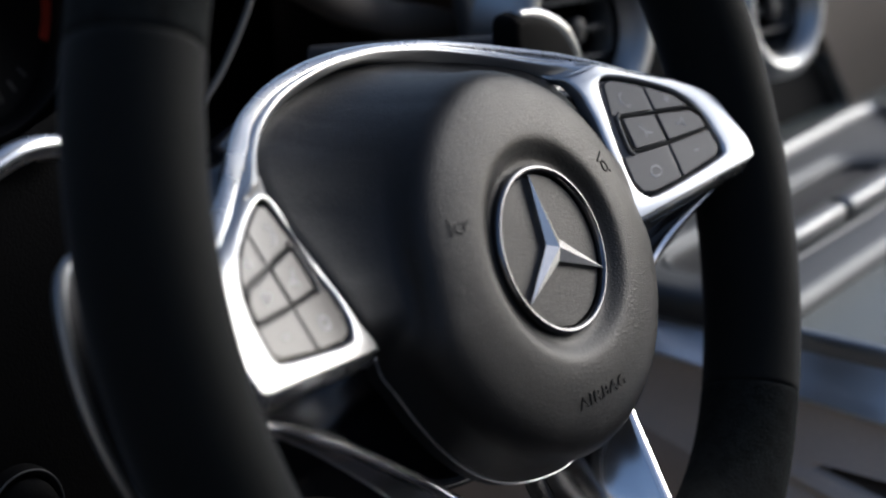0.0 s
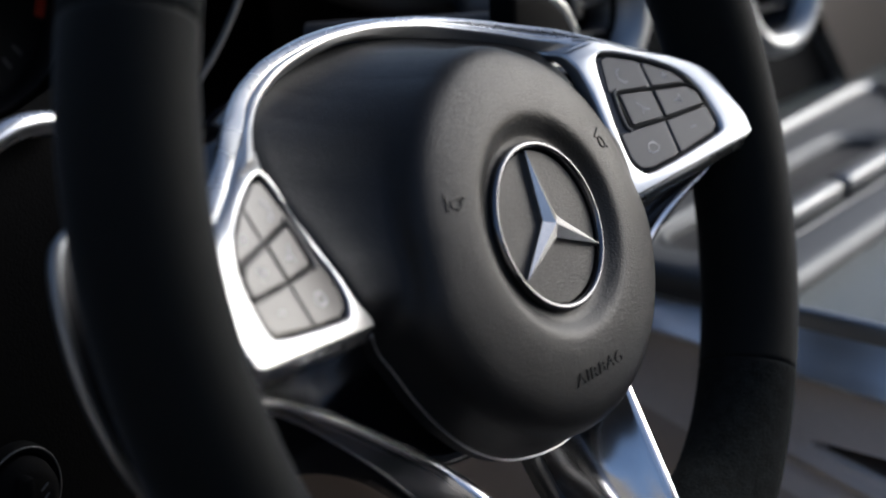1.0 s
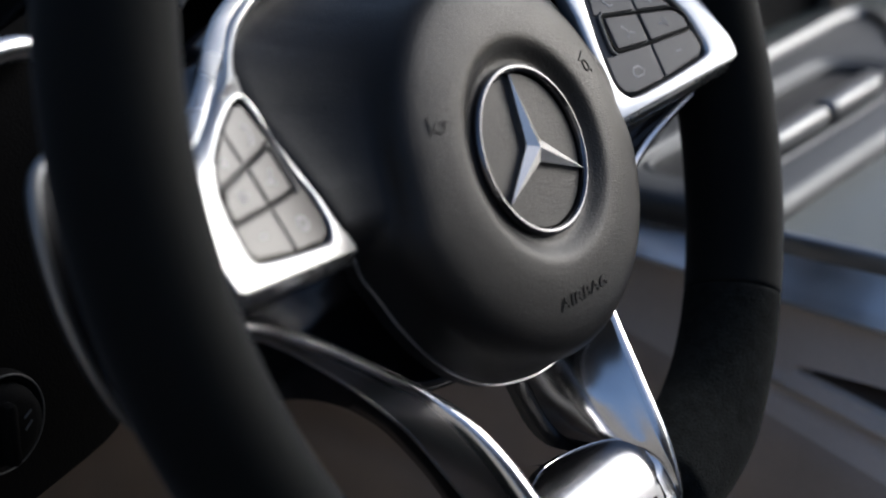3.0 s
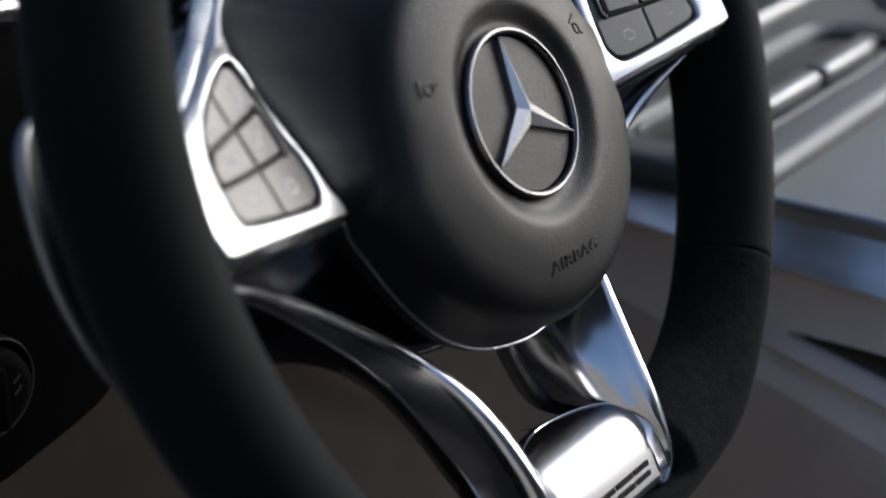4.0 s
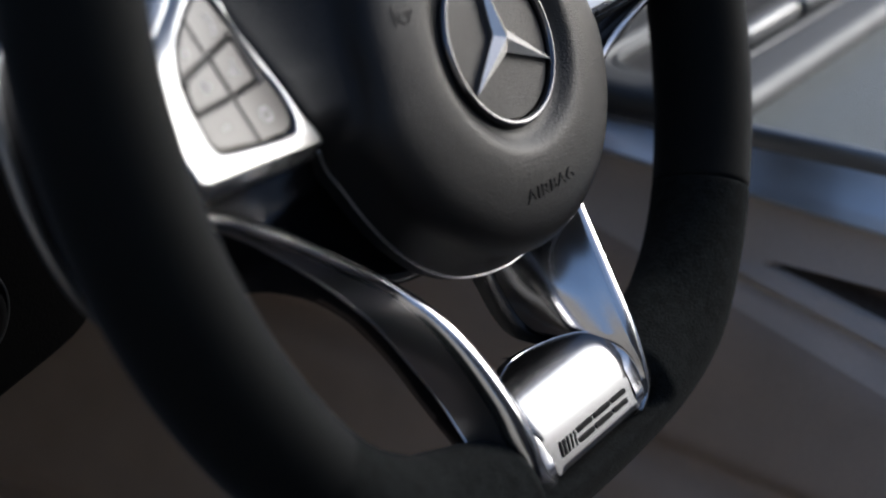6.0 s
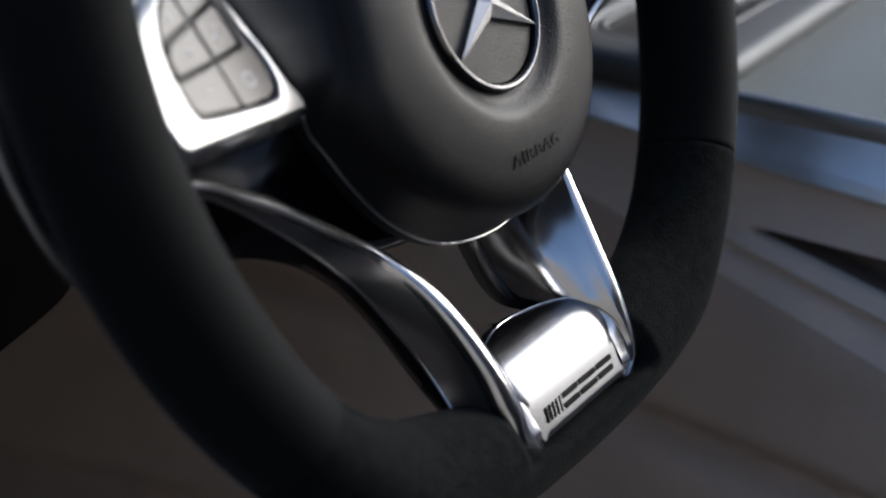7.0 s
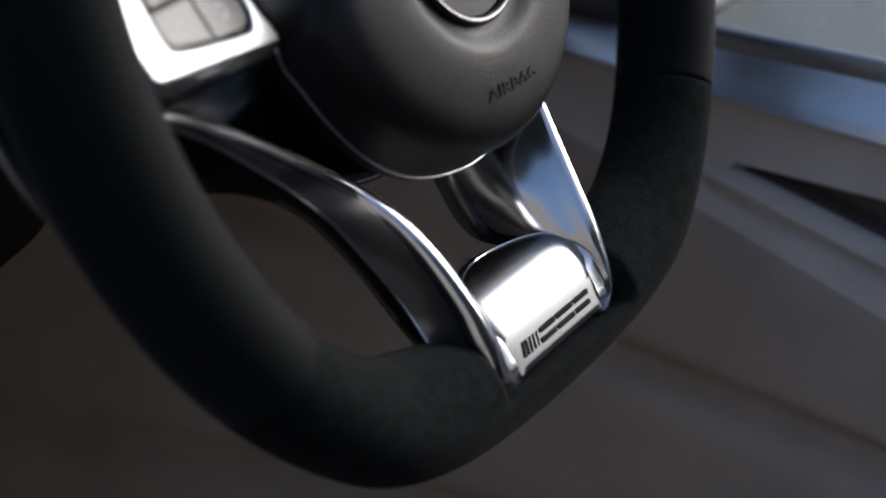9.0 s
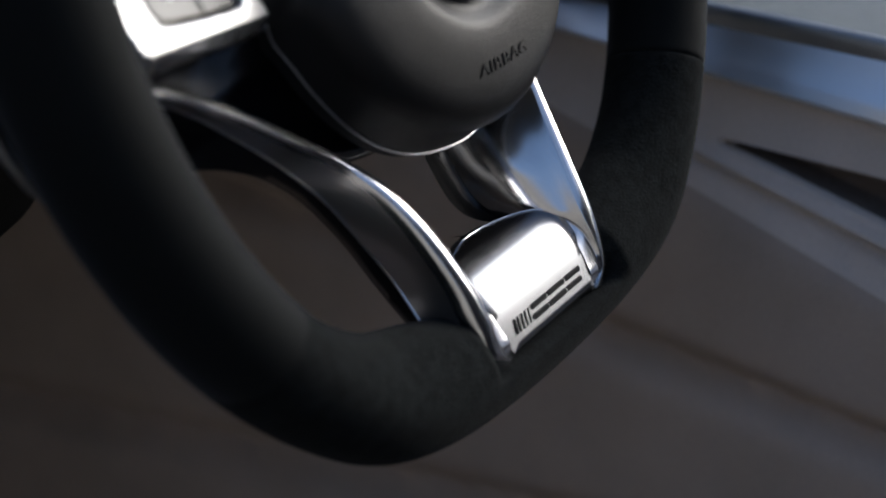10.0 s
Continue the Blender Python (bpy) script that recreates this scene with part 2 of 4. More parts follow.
def rim_segment(a0, a1, start_seam, end_seam):
    """A length of the rim between two angles, with its ends drawn in a little for the seam."""
    n = max(6, int(abs(a1 - a0) / 1.25))
    edge = [a0, a0 + 0.15, a0 + 0.45, a0 + 0.9]
    angles = edge + [a0 + (a1 - a0) * i / n for i in range(1, n)] + [a1 + a0 - a for a in edge[::-1]]
    rows = []
    for i, a in enumerate(angles):
        q = rim_centre(a)
        d = (rim_centre(a + 0.5) - rim_centre(a - 0.5)).normalized()
        radial = Vector((d.y, -d.x, 0)).normalized()
        front = radial.cross(d).normalized()
        if front.z < 0:
            front = -front
        pinch = (0.955, 0.98, 0.99)[min(i, len(angles) - 1 - i, 2)] if (i < 2 and start_seam) or (len(angles) - 1 - i < 2 and end_seam) else 1.0
        below = abs((a - 90) % 360 - 180)
        low = -0.0022 * math.exp(-((below - 40) / 20) ** 2)
        ra, rb = 0.0187 * pinch + low, 0.0205 * pinch - 0.0024 * math.exp(-(below / 22) ** 2)
        full = 0.0092 * math.exp(-((below - 30) / 17) ** 2) * (1 - math.exp(-(below / 15) ** 4))
        row = [q + (radial * math.cos(t) * (ra + (full if math.cos(t) < 0 else 0.0)) + front * math.sin(t) * rb) for t in (2 * math.pi * k / 56 for k in range(56))]
        for p in row:  # seat for the badge plate
            w = min(1.0, max(0.0, (p.y + 0.1485) / 0.002)) * min(1.0, max(0.0, (0.0435 - abs(p.x)) / 0.004))
            p.z += w * min(0.0, -0.028 - p.z)
        rows.append(row)
    return grid_mesh(rows, close_cols=True)


SEAMS = [(-145, -35, False, True, ALCANTARA, "black suede lower rim"), (-35, 34, True, True, RIM_LEATHER, "black leather grip"),
         (34, 146, True, True, ALCANTARA, "black suede upper rim"), (146, 215, True, False, RIM_LEATHER, "black leather grip")]
for a0, a1, first, last, mat, label in SEAMS:
    part("rim", rim_segment(a0, a1, first, last), mat, wheel, label, 180)

# airbag cover
def bezel_z(x, y):
    """Front plane of the silver bezel over an upper spoke."""
    return -0.0178 + 0.285 * (math.sqrt(x * x + 0.0004) - 0.0838) - 0.2 * y


def arch_drop(x, y, wide=0.0):
    """How far the bezel falls below that plane where it runs over the cover as an arch."""
    d = 0.844 * (y - 0.0555) - 0.536 * (abs(x) - 0.1)
    if wide:
        return float(np.interp(d, (-0.03, -0.015, 0.0, 0.015, 0.03, 0.045, 0.0616, 0.068, 0.076), (0, 0.0008, 0.0028, 0.0056, 0.0082, 0.0088, 0.0060, 0.0042, 0.0020)))
    return float(np.interp(d, (0, 0.004, 0.009, 0.019, 0.029, 0.038, 0.0466, 0.0616, 0.068, 0.076), (0, 0.0014, 0.0041, 0.0073, 0.0090, 0.0094, 0.0088, 0.0058, 0.0038, 0.0012)))


BASE = [(0, 0.0832), (0.0160, 0.0824), (0.0310, 0.0802), (0.0490, 0.0759), (0.0645, 0.0706), (0.0765, 0.0647), (0.0850, 0.0562), (0.0882, 0.0450), (0.0882, 0.0350), (0.0870, 0.0240), (0.0850, 0.0090),
        (0.0815, -0.0025), (0.0755, -0.0105), (0.0690, -0.0220), (0.0627, -0.0365), (0.0542, -0.0500), (0.0425, -0.0615), (0.0260, -0.0700), (0, -0.0742)]


def foot_z(x, y):
    """Height of the cover's foot: on the bezel at the sides, lower under it."""
    t = min(1.0, max(0.0, (0.003 - y) / 0.022))
    t = t * t * (3 - 2 * t)
    return (1 - t) * (bezel_z(x, y) - arch_drop(x, y, 1.0) + 0.0008 - 0.0058 * min(1.0, max(0.0, (y - 0.015) / 0.03))) - t * 0.0275


base_loop = spline([(x, y, 0) for x, y in BASE] + [(-x, y, 0) for x, y in BASE[-2:0:-1]], 8, closed=True)


def base_radius(a):
    """Distance from the hub to the cover's foot in the direction a."""
    best = 0.07
    d = Vector((math.cos(a), math.sin(a)))
    n = len(base_loop)
    for i in range(n):
        p, q = base_loop[i].to_2d(), base_loop[(i + 1) % n].to_2d()
        e = q - p
        den = d.x * e.y - d.y * e.x
        if abs(den) < 1e-12:
            continue
        t = (p.x * e.y - p.y * e.x) / den
        u = (p.x * d.y - p.y * d.x) / den
        if t > 0 and -1e-6 <= u <= 1.000001:
            best = t
    return best


FACE = [(0.0262, -0.0040), (0.0296, -0.0022), (0.0308, -0.0024), (0.0324, -0.0021), (0.0340, -0.0009), (0.0356, 0.0001), (0.0370, 0.0010), (0.0386, 0.0015), (0.0405, 0.0016), (0.0460, 0.0010),
        (0.0510, 0.0001), (0.0560, -0.0011), (0.0592, -0.0023), (0.0612, -0.0036), (0.0627, -0.0054), (0.0639, -0.0078), (0.0650, -0.0116)]


def face_z(r):
    pr = [(0, -0.003)] + FACE
    for (r0, z0), (r1, z1) in zip(pr, pr[1:]):
        if r <= r1:
            return z0 + (z1 - z0) * (r - r0) / (r1 - r0)
    return -0.008


def airbag_cover():
    n = 288
    reach = [base_radius(2 * math.pi * k / n) for k in range(n)]
    slim = [1.0 - min(1.0, max(0.0, (q - 0.074) / 0.012)) for q in reach]
    rows = []
    for r, z in FACE:
        t = min(1.0, max(0.0, (r - 0.050) / 0.015))
        rows.append([((r + slim[k] * 0.0055 * t * t) * math.cos(2 * math.pi * k / n), (r + slim[k] * 0.0055 * t * t) * math.sin(2 * math.pi * k / n), z) for k in range(n)])
    for f, g in ((0.10, 0.17), (0.25, 0.36), (0.42, 0.55), (0.62, 0.74), (0.83, 0.89), (0.95, 0.97), (1.0, 1.06), (0.985, 1.4)):
        row = []
        for k in range(n):
            a = 2 * math.pi * k / n
            lip = 0.0650 + slim[k] * 0.0055
            r = lip + (reach[k] - lip) * f
            foot = foot_z(reach[k] * math.cos(a), reach[k] * math.sin(a))
            row.append((r * math.cos(a), r * math.sin(a), -0.0112 + min(-0.002, foot + 0.0112) * g))
        rows.append(row)
    return grid_mesh(rows, close_cols=True)


cover = part("airbag_cover", airbag_cover(), LEATHER, wheel, "grained black leather airbag cover", 180)

# emblem: ring, disc and three-armed star, plain shapes
emblem = part("emblem_disc", lathe([(0.0001, -0.0018), (0.015, -0.0018), (0.0262, -0.0020), (0.0266, -0.0040)], 64), LEATHER, wheel, "black leather disc", 60)
part("emblem_ring", lathe([(0.0297, -0.0048), (0.0297, -0.0014), (0.0295, -0.0006), (0.0291, 0.0001), (0.0285, 0.0005), (0.0279, 0.0005), (0.0274, 0.0001), (0.0271, -0.0006), (0.0269, -0.0016), (0.0268, -0.0040)], 96),
     DARK_CHROME, emblem, "polished chrome ring", 180)


def star():
    bm = bmesh.new()
    top = bm.verts.new((0, 0, 0.0024))
    low = -0.0022
    tips, roots = [], []
    for k in range(3):
        a = radians(90 + 120 * k)
        tips.append((bm.verts.new((0.0266 * math.cos(a), 0.0266 * math.sin(a), 0.0002)), bm.verts.new((0.0268 * math.cos(a), 0.0268 * math.sin(a), low))))
        b = radians(150 + 120 * k)
        roots.append((bm.verts.new((0.0046 * math.cos(b), 0.0046 * math.sin(b), 0.0003)), bm.verts.new((0.0048 * math.cos(b), 0.0048 * math.sin(b), low))))
    for k in range(3):
        t, r0, r1 = tips[k], roots[k - 1], roots[k]
        bm.faces.new((top, r0[0], t[0]))
        bm.faces.new((top, t[0], r1[0]))
        bm.faces.new((r0[0], r0[1], t[1], t[0]))
        bm.faces.new((t[0], t[1], r1[1], r1[0]))
    return bm


part("emblem_star", star(), SILVER, emblem, "faceted chrome three-pointed star", 5)


def text_mesh(body, size, thick):
    cu = bpy.data.curves.new("writing", "FONT")
    cu.body, cu.size, cu.align_x, cu.align_y, cu.extrude = body, size, "CENTER", "CENTER", thick
    cu.space_character = 1.08
    ob = new("writing", cu)
    me = bpy.data.meshes.new_from_object(ob.evaluated_get(bpy.context.evaluated_depsgraph_get()))
    bm = bmesh.new()
    bm.from_mesh(me)
    bpy.data.objects.remove(ob)
    bpy.data.curves.remove(cu)
    bpy.data.meshes.remove(me)
    return bm


bm = text_mesh("AIRBAG", 0.0068, 0.0005)
for v in bm.verts:
    v.co.x, v.co.y = v.co.x * 1.2 - 0.0012, v.co.y * 0.86 - 0.0512
    v.co.z += face_z(math.hypot(v.co.x, v.co.y))
part("airbag_lettering", bm, LEATHER, cover, "raised lettering in the cover", 20)


def horn_symbol(x0, y0, turn):
    """A small pressed horn sign: a bar, a bell and a dash."""
    bm = bmesh.new()
    m = Matrix.Rotation(radians(turn), 3, "Z")
    strokes = [[(-0.0042, 0.0026), (-0.0034, -0.0008), (-0.0030, -0.0030)], [(-0.0016, -0.0012), (0.0006, -0.0018), (0.0022, -0.0008), (0.0024, 0.0012), (0.0008, 0.0018), (-0.0014, 0.0006), (-0.0016, -0.0012)],
               [(0.0030, 0.0024), (0.0040, 0.0022)]]
    for s in strokes:
        pts = []
        for q in spline([(x, y, 0) for x, y in s], 5):
            w = m @ q + Vector((x0, y0, 0))
            w.z = face_z(math.hypot(w.x, w.y)) + 0.00012
            pts.append(w)
        tube(pts, 0.00034, sides=6, bm=bm, flat=0.8)
    return bm


part("horn_symbol", horn_symbol(-0.0452, 0.0192, -22), LEATHER, cover, "pressed horn sign", 60)
part("horn_symbol", horn_symbol(0.0445, 0.0195, -75), INK, cover, "pressed horn sign", 60)

# chrome line round the cover's foot
low_edge = [p for p in base_loop if p.y < -0.009 and p.x >= 0]
low_edge = low_edge + [Vector((-p.x, p.y, 0)) for p in low_edge[::-1] if p.x > 0.001]
part("cover_trim", tube([(p.x * 1.004, p.y * 1.004, foot_z(p.x, p.y) - 0.0006) for p in low_edge], 0.00046, sides=8), BRUSHED, wheel, "thin silver line round the cover", 180)


# silver bezel over both upper spokes
HALF = [(0, 0.0868), (0.0110, 0.0865), (0.0233, 0.0852), (0.0420, 0.0818), (0.0563, 0.0771), (0.0695, 0.0716), (0.0819, 0.0648), (0.0934, 0.0587), (0.1024, 0.0540), (0.1168, 0.0457), (0.1331, 0.0378), (0.1445, 0.0295), (0.1512, 0.0165)]
outer = spline([(x, y, 0) for x, y in [(-q[0], q[1]) for q in HALF[:0:-1]] + HALF], 6)
right_low = [(0.1512, 0.006, 0), (0.1500, -0.0008, 0), (0.1465, -0.0022, 0), (0.113, -0.0046, 0), (0.0808, -0.0070, 0)]
inner = [(0.0800, -0.0045, 0), (0.0832, 0.009, 0), (0.0852, 0.024, 0), (0.0868, 0.035, 0), (0.0869, 0.0445, 0)]
inner += [tuple(q) for q in spline([(0.0869, 0.0445, 0), (0.0856, 0.0525, 0), (0.0821, 0.0582, 0), (0.0745, 0.0629, 0), (0.0659, 0.0673, 0), (0.0507, 0.0735, 0), (0.0325, 0.0789, 0), (0.0150, 0.0828, 0), (0, 0.0838, 0)], 5)[1:]]
loop = [tuple(q) for q in outer] + right_low + inner + [(-x, y, 0) for x, y, z in inner[-2::-1]] + [(-x, y, 0) for x, y, z in right_low[::-1]]
CLUSTER = [(0.0985, 0.0484), (0.1035, 0.0482), (0.1148, 0.0431), (0.1290, 0.0338), (0.1358, 0.0235), (0.1374, 0.0120), (0.1368, 0.0062), (0.1330, 0.0036), (0.115, 0.0012), (0.0950, -0.0004), (0.0900, 0.0012),
           (0.0875, 0.0065), (0.0890, 0.0180), (0.0918, 0.0300), (0.0958, 0.0445)]
hole = [tuple(q)[:2] for q in spline([(x, y, 0) for x, y in CLUSTER], 4, closed=True)]
bm = plate([loop, hole, [(-x, y) for x, y in hole]], 0.006, 0.0013, 3)


def shoulder(x, y):
    """How far the bezel rolls off towards its upper edge beside the left switch panel."""
    if x > 0:
        return 0.0
    d = 0.467 * (-x - 0.1024) + 0.884 * (y - 0.054)
    along = min(1.0, max(0.0, (-x - 0.086) / 0.012)) * min(1.0, max(0.0, (0.148 + x) / 0.022))
    return 0.0042 * along * min(1.0, max(0.0, (d + 0.0055) / 0.0055)) ** 1.5


def bezel_dip(x, y):
    """The bezel's surface, with the channel between switch panel and cover."""
    near = math.hypot(x, y) / base_radius(math.atan2(y, x))
    up = min(1.0, max(0.0, (y - 0.015) / 0.03)) if x < 0 else 0.0
    fall = arch_drop(x, y)
    under = 0.004 * min(1.0, max(0.0, (0.844 * (y - 0.0555) - 0.536 * (abs(x) - 0.1) - 0.006) / 0.003))
    return bezel_z(x, y) - shoulder(x, y) - max(fall + under, 0.0066 * up * min(1.0, max(0.0, (1.06 - near) / 0.06)))


part("spoke_bezel", warp(bm, bezel_dip), BEZEL, wheel, "satin silver bezel over the upper spokes", 35)

# lower edge of the bezel, turned back under each switch panel
for side in (-1, 1):
    rows = []
    for x, y, z in [(0.1512, 0.006, 0), (0.1505, 0.0010, 0), (0.1465, -0.0022, 0), (0.113, -0.0046, 0), (0.0808, -0.0070, 0)]:
        b = bezel_z(x, y)
        rows.append([(x * side, y + 0.0014, b - 0.0006), (x * side, y - 0.0002, b - 0.0014), (x * side, y - 0.0030, b - 0.0042), (x * side, y - 0.0042, b - 0.0080), (x * side, y - 0.0030, b - 0.0120)])
    bm = grid_mesh(rows)
    part("bezel_edge", bm, SATIN, wheel, "turned-back lower edge of the bezel", 40)

# smooth arch over the cover, joined flush to the bezel at both ends
ARCH_OUT = [(x, y, bezel_z(x, y) - arch_drop(x, y) + 0.0002) for x, y in HALF[:9]] + [(0.1060, 0.0515, bezel_z(0.1060, 0.0515) - 0.0014)]
ARCH_IN = [(x, y, bezel_z(x, y) - arch_drop(x, y) - d) for x, y, d in ((0, 0.0838, 0.0006), (0.0105, 0.0832, 0.0006), (0.0225, 0.0812, 0.0006), (0.0390, 0.0772, 0.0006), (0.0520, 0.0730, 0.0006), (0.0650, 0.0677, 0.0005), (0.0750, 0.0627, 0.0004), (0.0826, 0.0583, 0.0002), (0.0890, 0.0540, 0.0004), (0.0960, 0.0508, 0.0016))]


def both_sides(half):
    """A line over the whole arch from its right half."""
    return spline([(-x, y, z) for x, y, z in half[:0:-1]] + half, 8)


rows = []
for o, i in zip(both_sides(ARCH_OUT), both_sides(ARCH_IN)):
    fade = min(1.0, max(0.0, (0.095 - abs(o.x)) / 0.02))
    row = [o + Vector((0, -0.0003, -0.0030)), o + Vector((0, 0, -0.0007))]
    turn = 0.0036 * min(1.0, max(0.0, (abs(o.x) - 0.012) / 0.025))
    row += [o.lerp(i, f) + Vector((0, 0.0004, 0.0010)) * fade * math.sin(math.pi * f) - Vector((0, 0, turn * max(0.0, (f - 0.42) / 0.58) ** 1.3)) for f in (0.07, 0.2, 0.35, 0.45, 0.55, 0.65, 0.8, 0.93, 1.0)]
    rows.append(row + [row[-1] + (i - o).normalized() * 0.0006 + Vector((0, 0, -0.0024))])
part("bezel_arch", grid_mesh(rows), BEZEL, wheel, "slim silver arch over the cover", 50)

# band that turns back behind the bezel's upper edge
FRONT = [(x, y + 0.0004, bezel_z(x, y) - arch_drop(x, y) - 0.0012) for x, y in HALF[:-1]]
REAR = [(0, 0.0895, -0.0630), (0.0130, 0.0890, -0.0626), (0.0260, 0.0876, -0.0612), (0.0440, 0.0842, -0.0576), (0.0580, 0.0803, -0.0537), (0.0710, 0.0757, -0.0494), (0.0830, 0.0702, -0.0435), (0.0940, 0.0642, -0.0368), (0.1030, 0.0580, -0.0330)]
REAR += [(x, y, bezel_z(x, y) - 0.010) for x, y in ((0.1165, 0.0502), (0.132, 0.0422), (0.146, 0.0342))]
full_front = spline([(-x, y, z - shoulder(-x, y)) for x, y, z in FRONT[:0:-1]] + FRONT, 6)
full_rear = spline([(-x, y, z) for x, y, z in REAR[:0:-1]] + REAR, 6)
rows = []
for f, r in zip(full_front, full_rear):
    away = Vector((f.x * 0.5, f.y, 0)).normalized()
    rows.append(spline([f - away * 0.0012 + Vector((0, 0, -0.0006)), f, f + (r - f) * 0.3 + away * 0.0016, f + (r - f) * 0.7 + away * 0.0016, r, r - away * 0.002 + Vector((0, 0, -0.0025))], 3))
part("bezel_band", grid_mesh(rows), SATIN, wheel, "satin silver band over the cover", 60)

BUTTONS = [
    [(0.0965, 0.0375), (0.0995, 0.0466), (0.1035, 0.0470), (0.1154, 0.0414), (0.1146, 0.0305), (0.0950, 0.0337)],
    [(0.1170, 0.0406), (0.1285, 0.0328), (0.1325, 0.0270), (0.1160, 0.0300)],
    [(0.0988, 0.0316), (0.1138, 0.0287), (0.1128, 0.0174), (0.0974, 0.0186)],
    [(0.1153, 0.0284), (0.1310, 0.0252), (0.1344, 0.0216), (0.1346, 0.0166), (0.1143, 0.0172)],
    [(0.0905, 0.0172), (0.1124, 0.0158), (0.1110, 0.0018), (0.0955, 0.0010), (0.0908, 0.0024), (0.0890, 0.0070)],
    [(0.1140, 0.0157), (0.1358, 0.0150), (0.1356, 0.0072), (0.1325, 0.0048), (0.1124, 0.0020)],
]


def soften(poly, r=0.0012):
    """Round the corners of a polygon."""
    out = []
    n = len(poly)
    for i in range(n):
        p, a, b = Vector(poly[i]), Vector(poly[i - 1]), Vector(poly[(i + 1) % n])
        u, w = (a - p), (b - p)
        k = min(r, u.length * 0.4, w.length * 0.4)
        s, e = p + u.normalized() * k, p + w.normalized() * k
        for t in (0, 0.33, 0.67, 1):
            out.append(tuple((1 - t) ** 2 * s + 2 * t * (1 - t) * p + t * t * e))
    return out


GLYPHS_R = [
    [[(0.1035, 0.0405), (0.1028, 0.0375), (0.1045, 0.0350)], [(0.1035, 0.0405), (0.1052, 0.0408)], [(0.1045, 0.0350), (0.1062, 0.0352)]],
    [[(0.1225, 0.0325), (0.1255, 0.0325)], [(0.1240, 0.0310), (0.1240, 0.0340)]],
    [[(0.1040, 0.0265), (0.1058, 0.0235), (0.1045, 0.0212)], [(0.1062, 0.0232), (0.1085, 0.0222)]],
    [[(0.1215, 0.0218), (0.1235, 0.0218), (0.1252, 0.0238), (0.1252, 0.0198), (0.1235, 0.0218)]],
    [[(0.0985, 0.0075), (0.0998, 0.0098), (0.1025, 0.0100), (0.1042, 0.0078), (0.1030, 0.0062), (0.0998, 0.0060), (0.0985, 0.0075)]],
    [[(0.1230, 0.0095), (0.1258, 0.0095)]],
]


def button_panel(side, label):
    flip = (lambda b: b) if side > 0 else mirror
    hull = [tuple(q)[:2] for q in spline([(0.1125 + (x - 0.1125) * 0.985, 0.022 + (y - 0.022) * 0.985, 0) for x, y in CLUSTER], 4, closed=True)]
    bm = plate([hull], 0.006, 0.0004, 1)
    panel = part("button_panel", flip(warp(bm, lambda x, y: bezel_z(x, y) - 0.0024)), GLOSS_BLACK, wheel, label, 30)
    bed = [tuple(q)[:2] for q in spline([(0.1125 + (x - 0.1125) * 0.93, 0.022 + (y - 0.022) * 0.93, 0) for x, y in CLUSTER], 4, closed=True)]
    part("key_bed", flip(warp(plate([bed], 0.003, 0.0003, 1), lambda x, y: bezel_z(x, y) - 0.0017)), BUTTON, panel, "", 30)
    edge = soften([(0.0978, 0.0326), (0.1146, 0.0295), (0.1322, 0.0262), (0.1358, 0.0222), (0.1357, 0.0160), (0.1136, 0.0165), (0.0962, 0.0178)], 0.002)
    # black tube stands in for the shadow in the gap round the rocker
    part("rocker_shadow_line", flip(tube([(x, y, bezel_z(x, y) - 0.0010) for x, y in edge], 0.0006, closed=True, sides=8)), INK, panel, "black line for the shadow round the rocker keys", 60)
    cheek = [(0.0990, 0.0338), (0.0968, 0.0326), (0.0954, 0.0260), (0.0944, 0.0190), (0.0958, 0.0168)]
    # one side of the rocker frame, in pale grey for its highlight
    part("rocker_highlight", flip(tube([(x, y, bezel_z(x, y) - 0.0008) for x, y in cheek], 0.0007, sides=8)), FRAME, panel, "pale edge for the highlight on the rocker frame", 60)
    for k, poly in enumerate(BUTTONS):
        bm = plate([soften(poly)], 0.004, 0.0005, 2)
        lift = -0.0004 if k in (2, 3) else -0.0010
        part("button", flip(warp(bm, lambda x, y: bezel_z(x, y) + lift)), BUTTON, panel, "", 3)
        bm = bmesh.new()
        for stroke in GLYPHS_R[k]:
            pts = [(x, y, bezel_z(x, y) + lift + 0.00004) for x, y in stroke]
            tube(pts, 0.00036 if side > 0 else 0.0005, sides=6, bm=bm, flat=0.3)
        part("button_symbol", flip(bm), ICON, panel, "", 60)
    return panel


button_panel(1, "grey switch panel with six keys")
button_panel(-1, "grey switch panel with six keys")

# black body behind the spokes
BODY = [(0, 0.080), (0.06, 0.074), (0.10, 0.050), (0.146, 0.020), (0.156, 0.0), (0.152, -0.0110), (0.128, -0.0140), (0.106, -0.0230), (0.088, -0.0345), (0.070, -0.0485), (0.050, -0.0605), (0.03, -0.0665), (0, -0.0685)]
body_loop = [tuple(q)[:2] for q in spline([(x, y, 0) for x, y in BODY] + [(-x, y, 0) for x, y in BODY[-2:0:-1]], 5, closed=True)]
rows = []
for f in (0.02, 0.15, 0.3, 0.45, 0.6, 0.7, 0.8, 0.88, 0.94, 0.98, 1.0):
    rows.append([(x * f, y * f, min(bezel_z(x * f, y * f) - 0.0064, -0.0370 + 0.30 * max(0, abs(x * f) - 0.075)) - 0.55 * min(0.02, max(0.0, -0.006 - y * f)) - 0.014 * min(1.0, max(0.0, (y * f - 0.03) / 0.025)) - (0.0 if f < 0.97 else 0.0006 if f < 0.99 else 0.0022)) for x, y in body_loop])
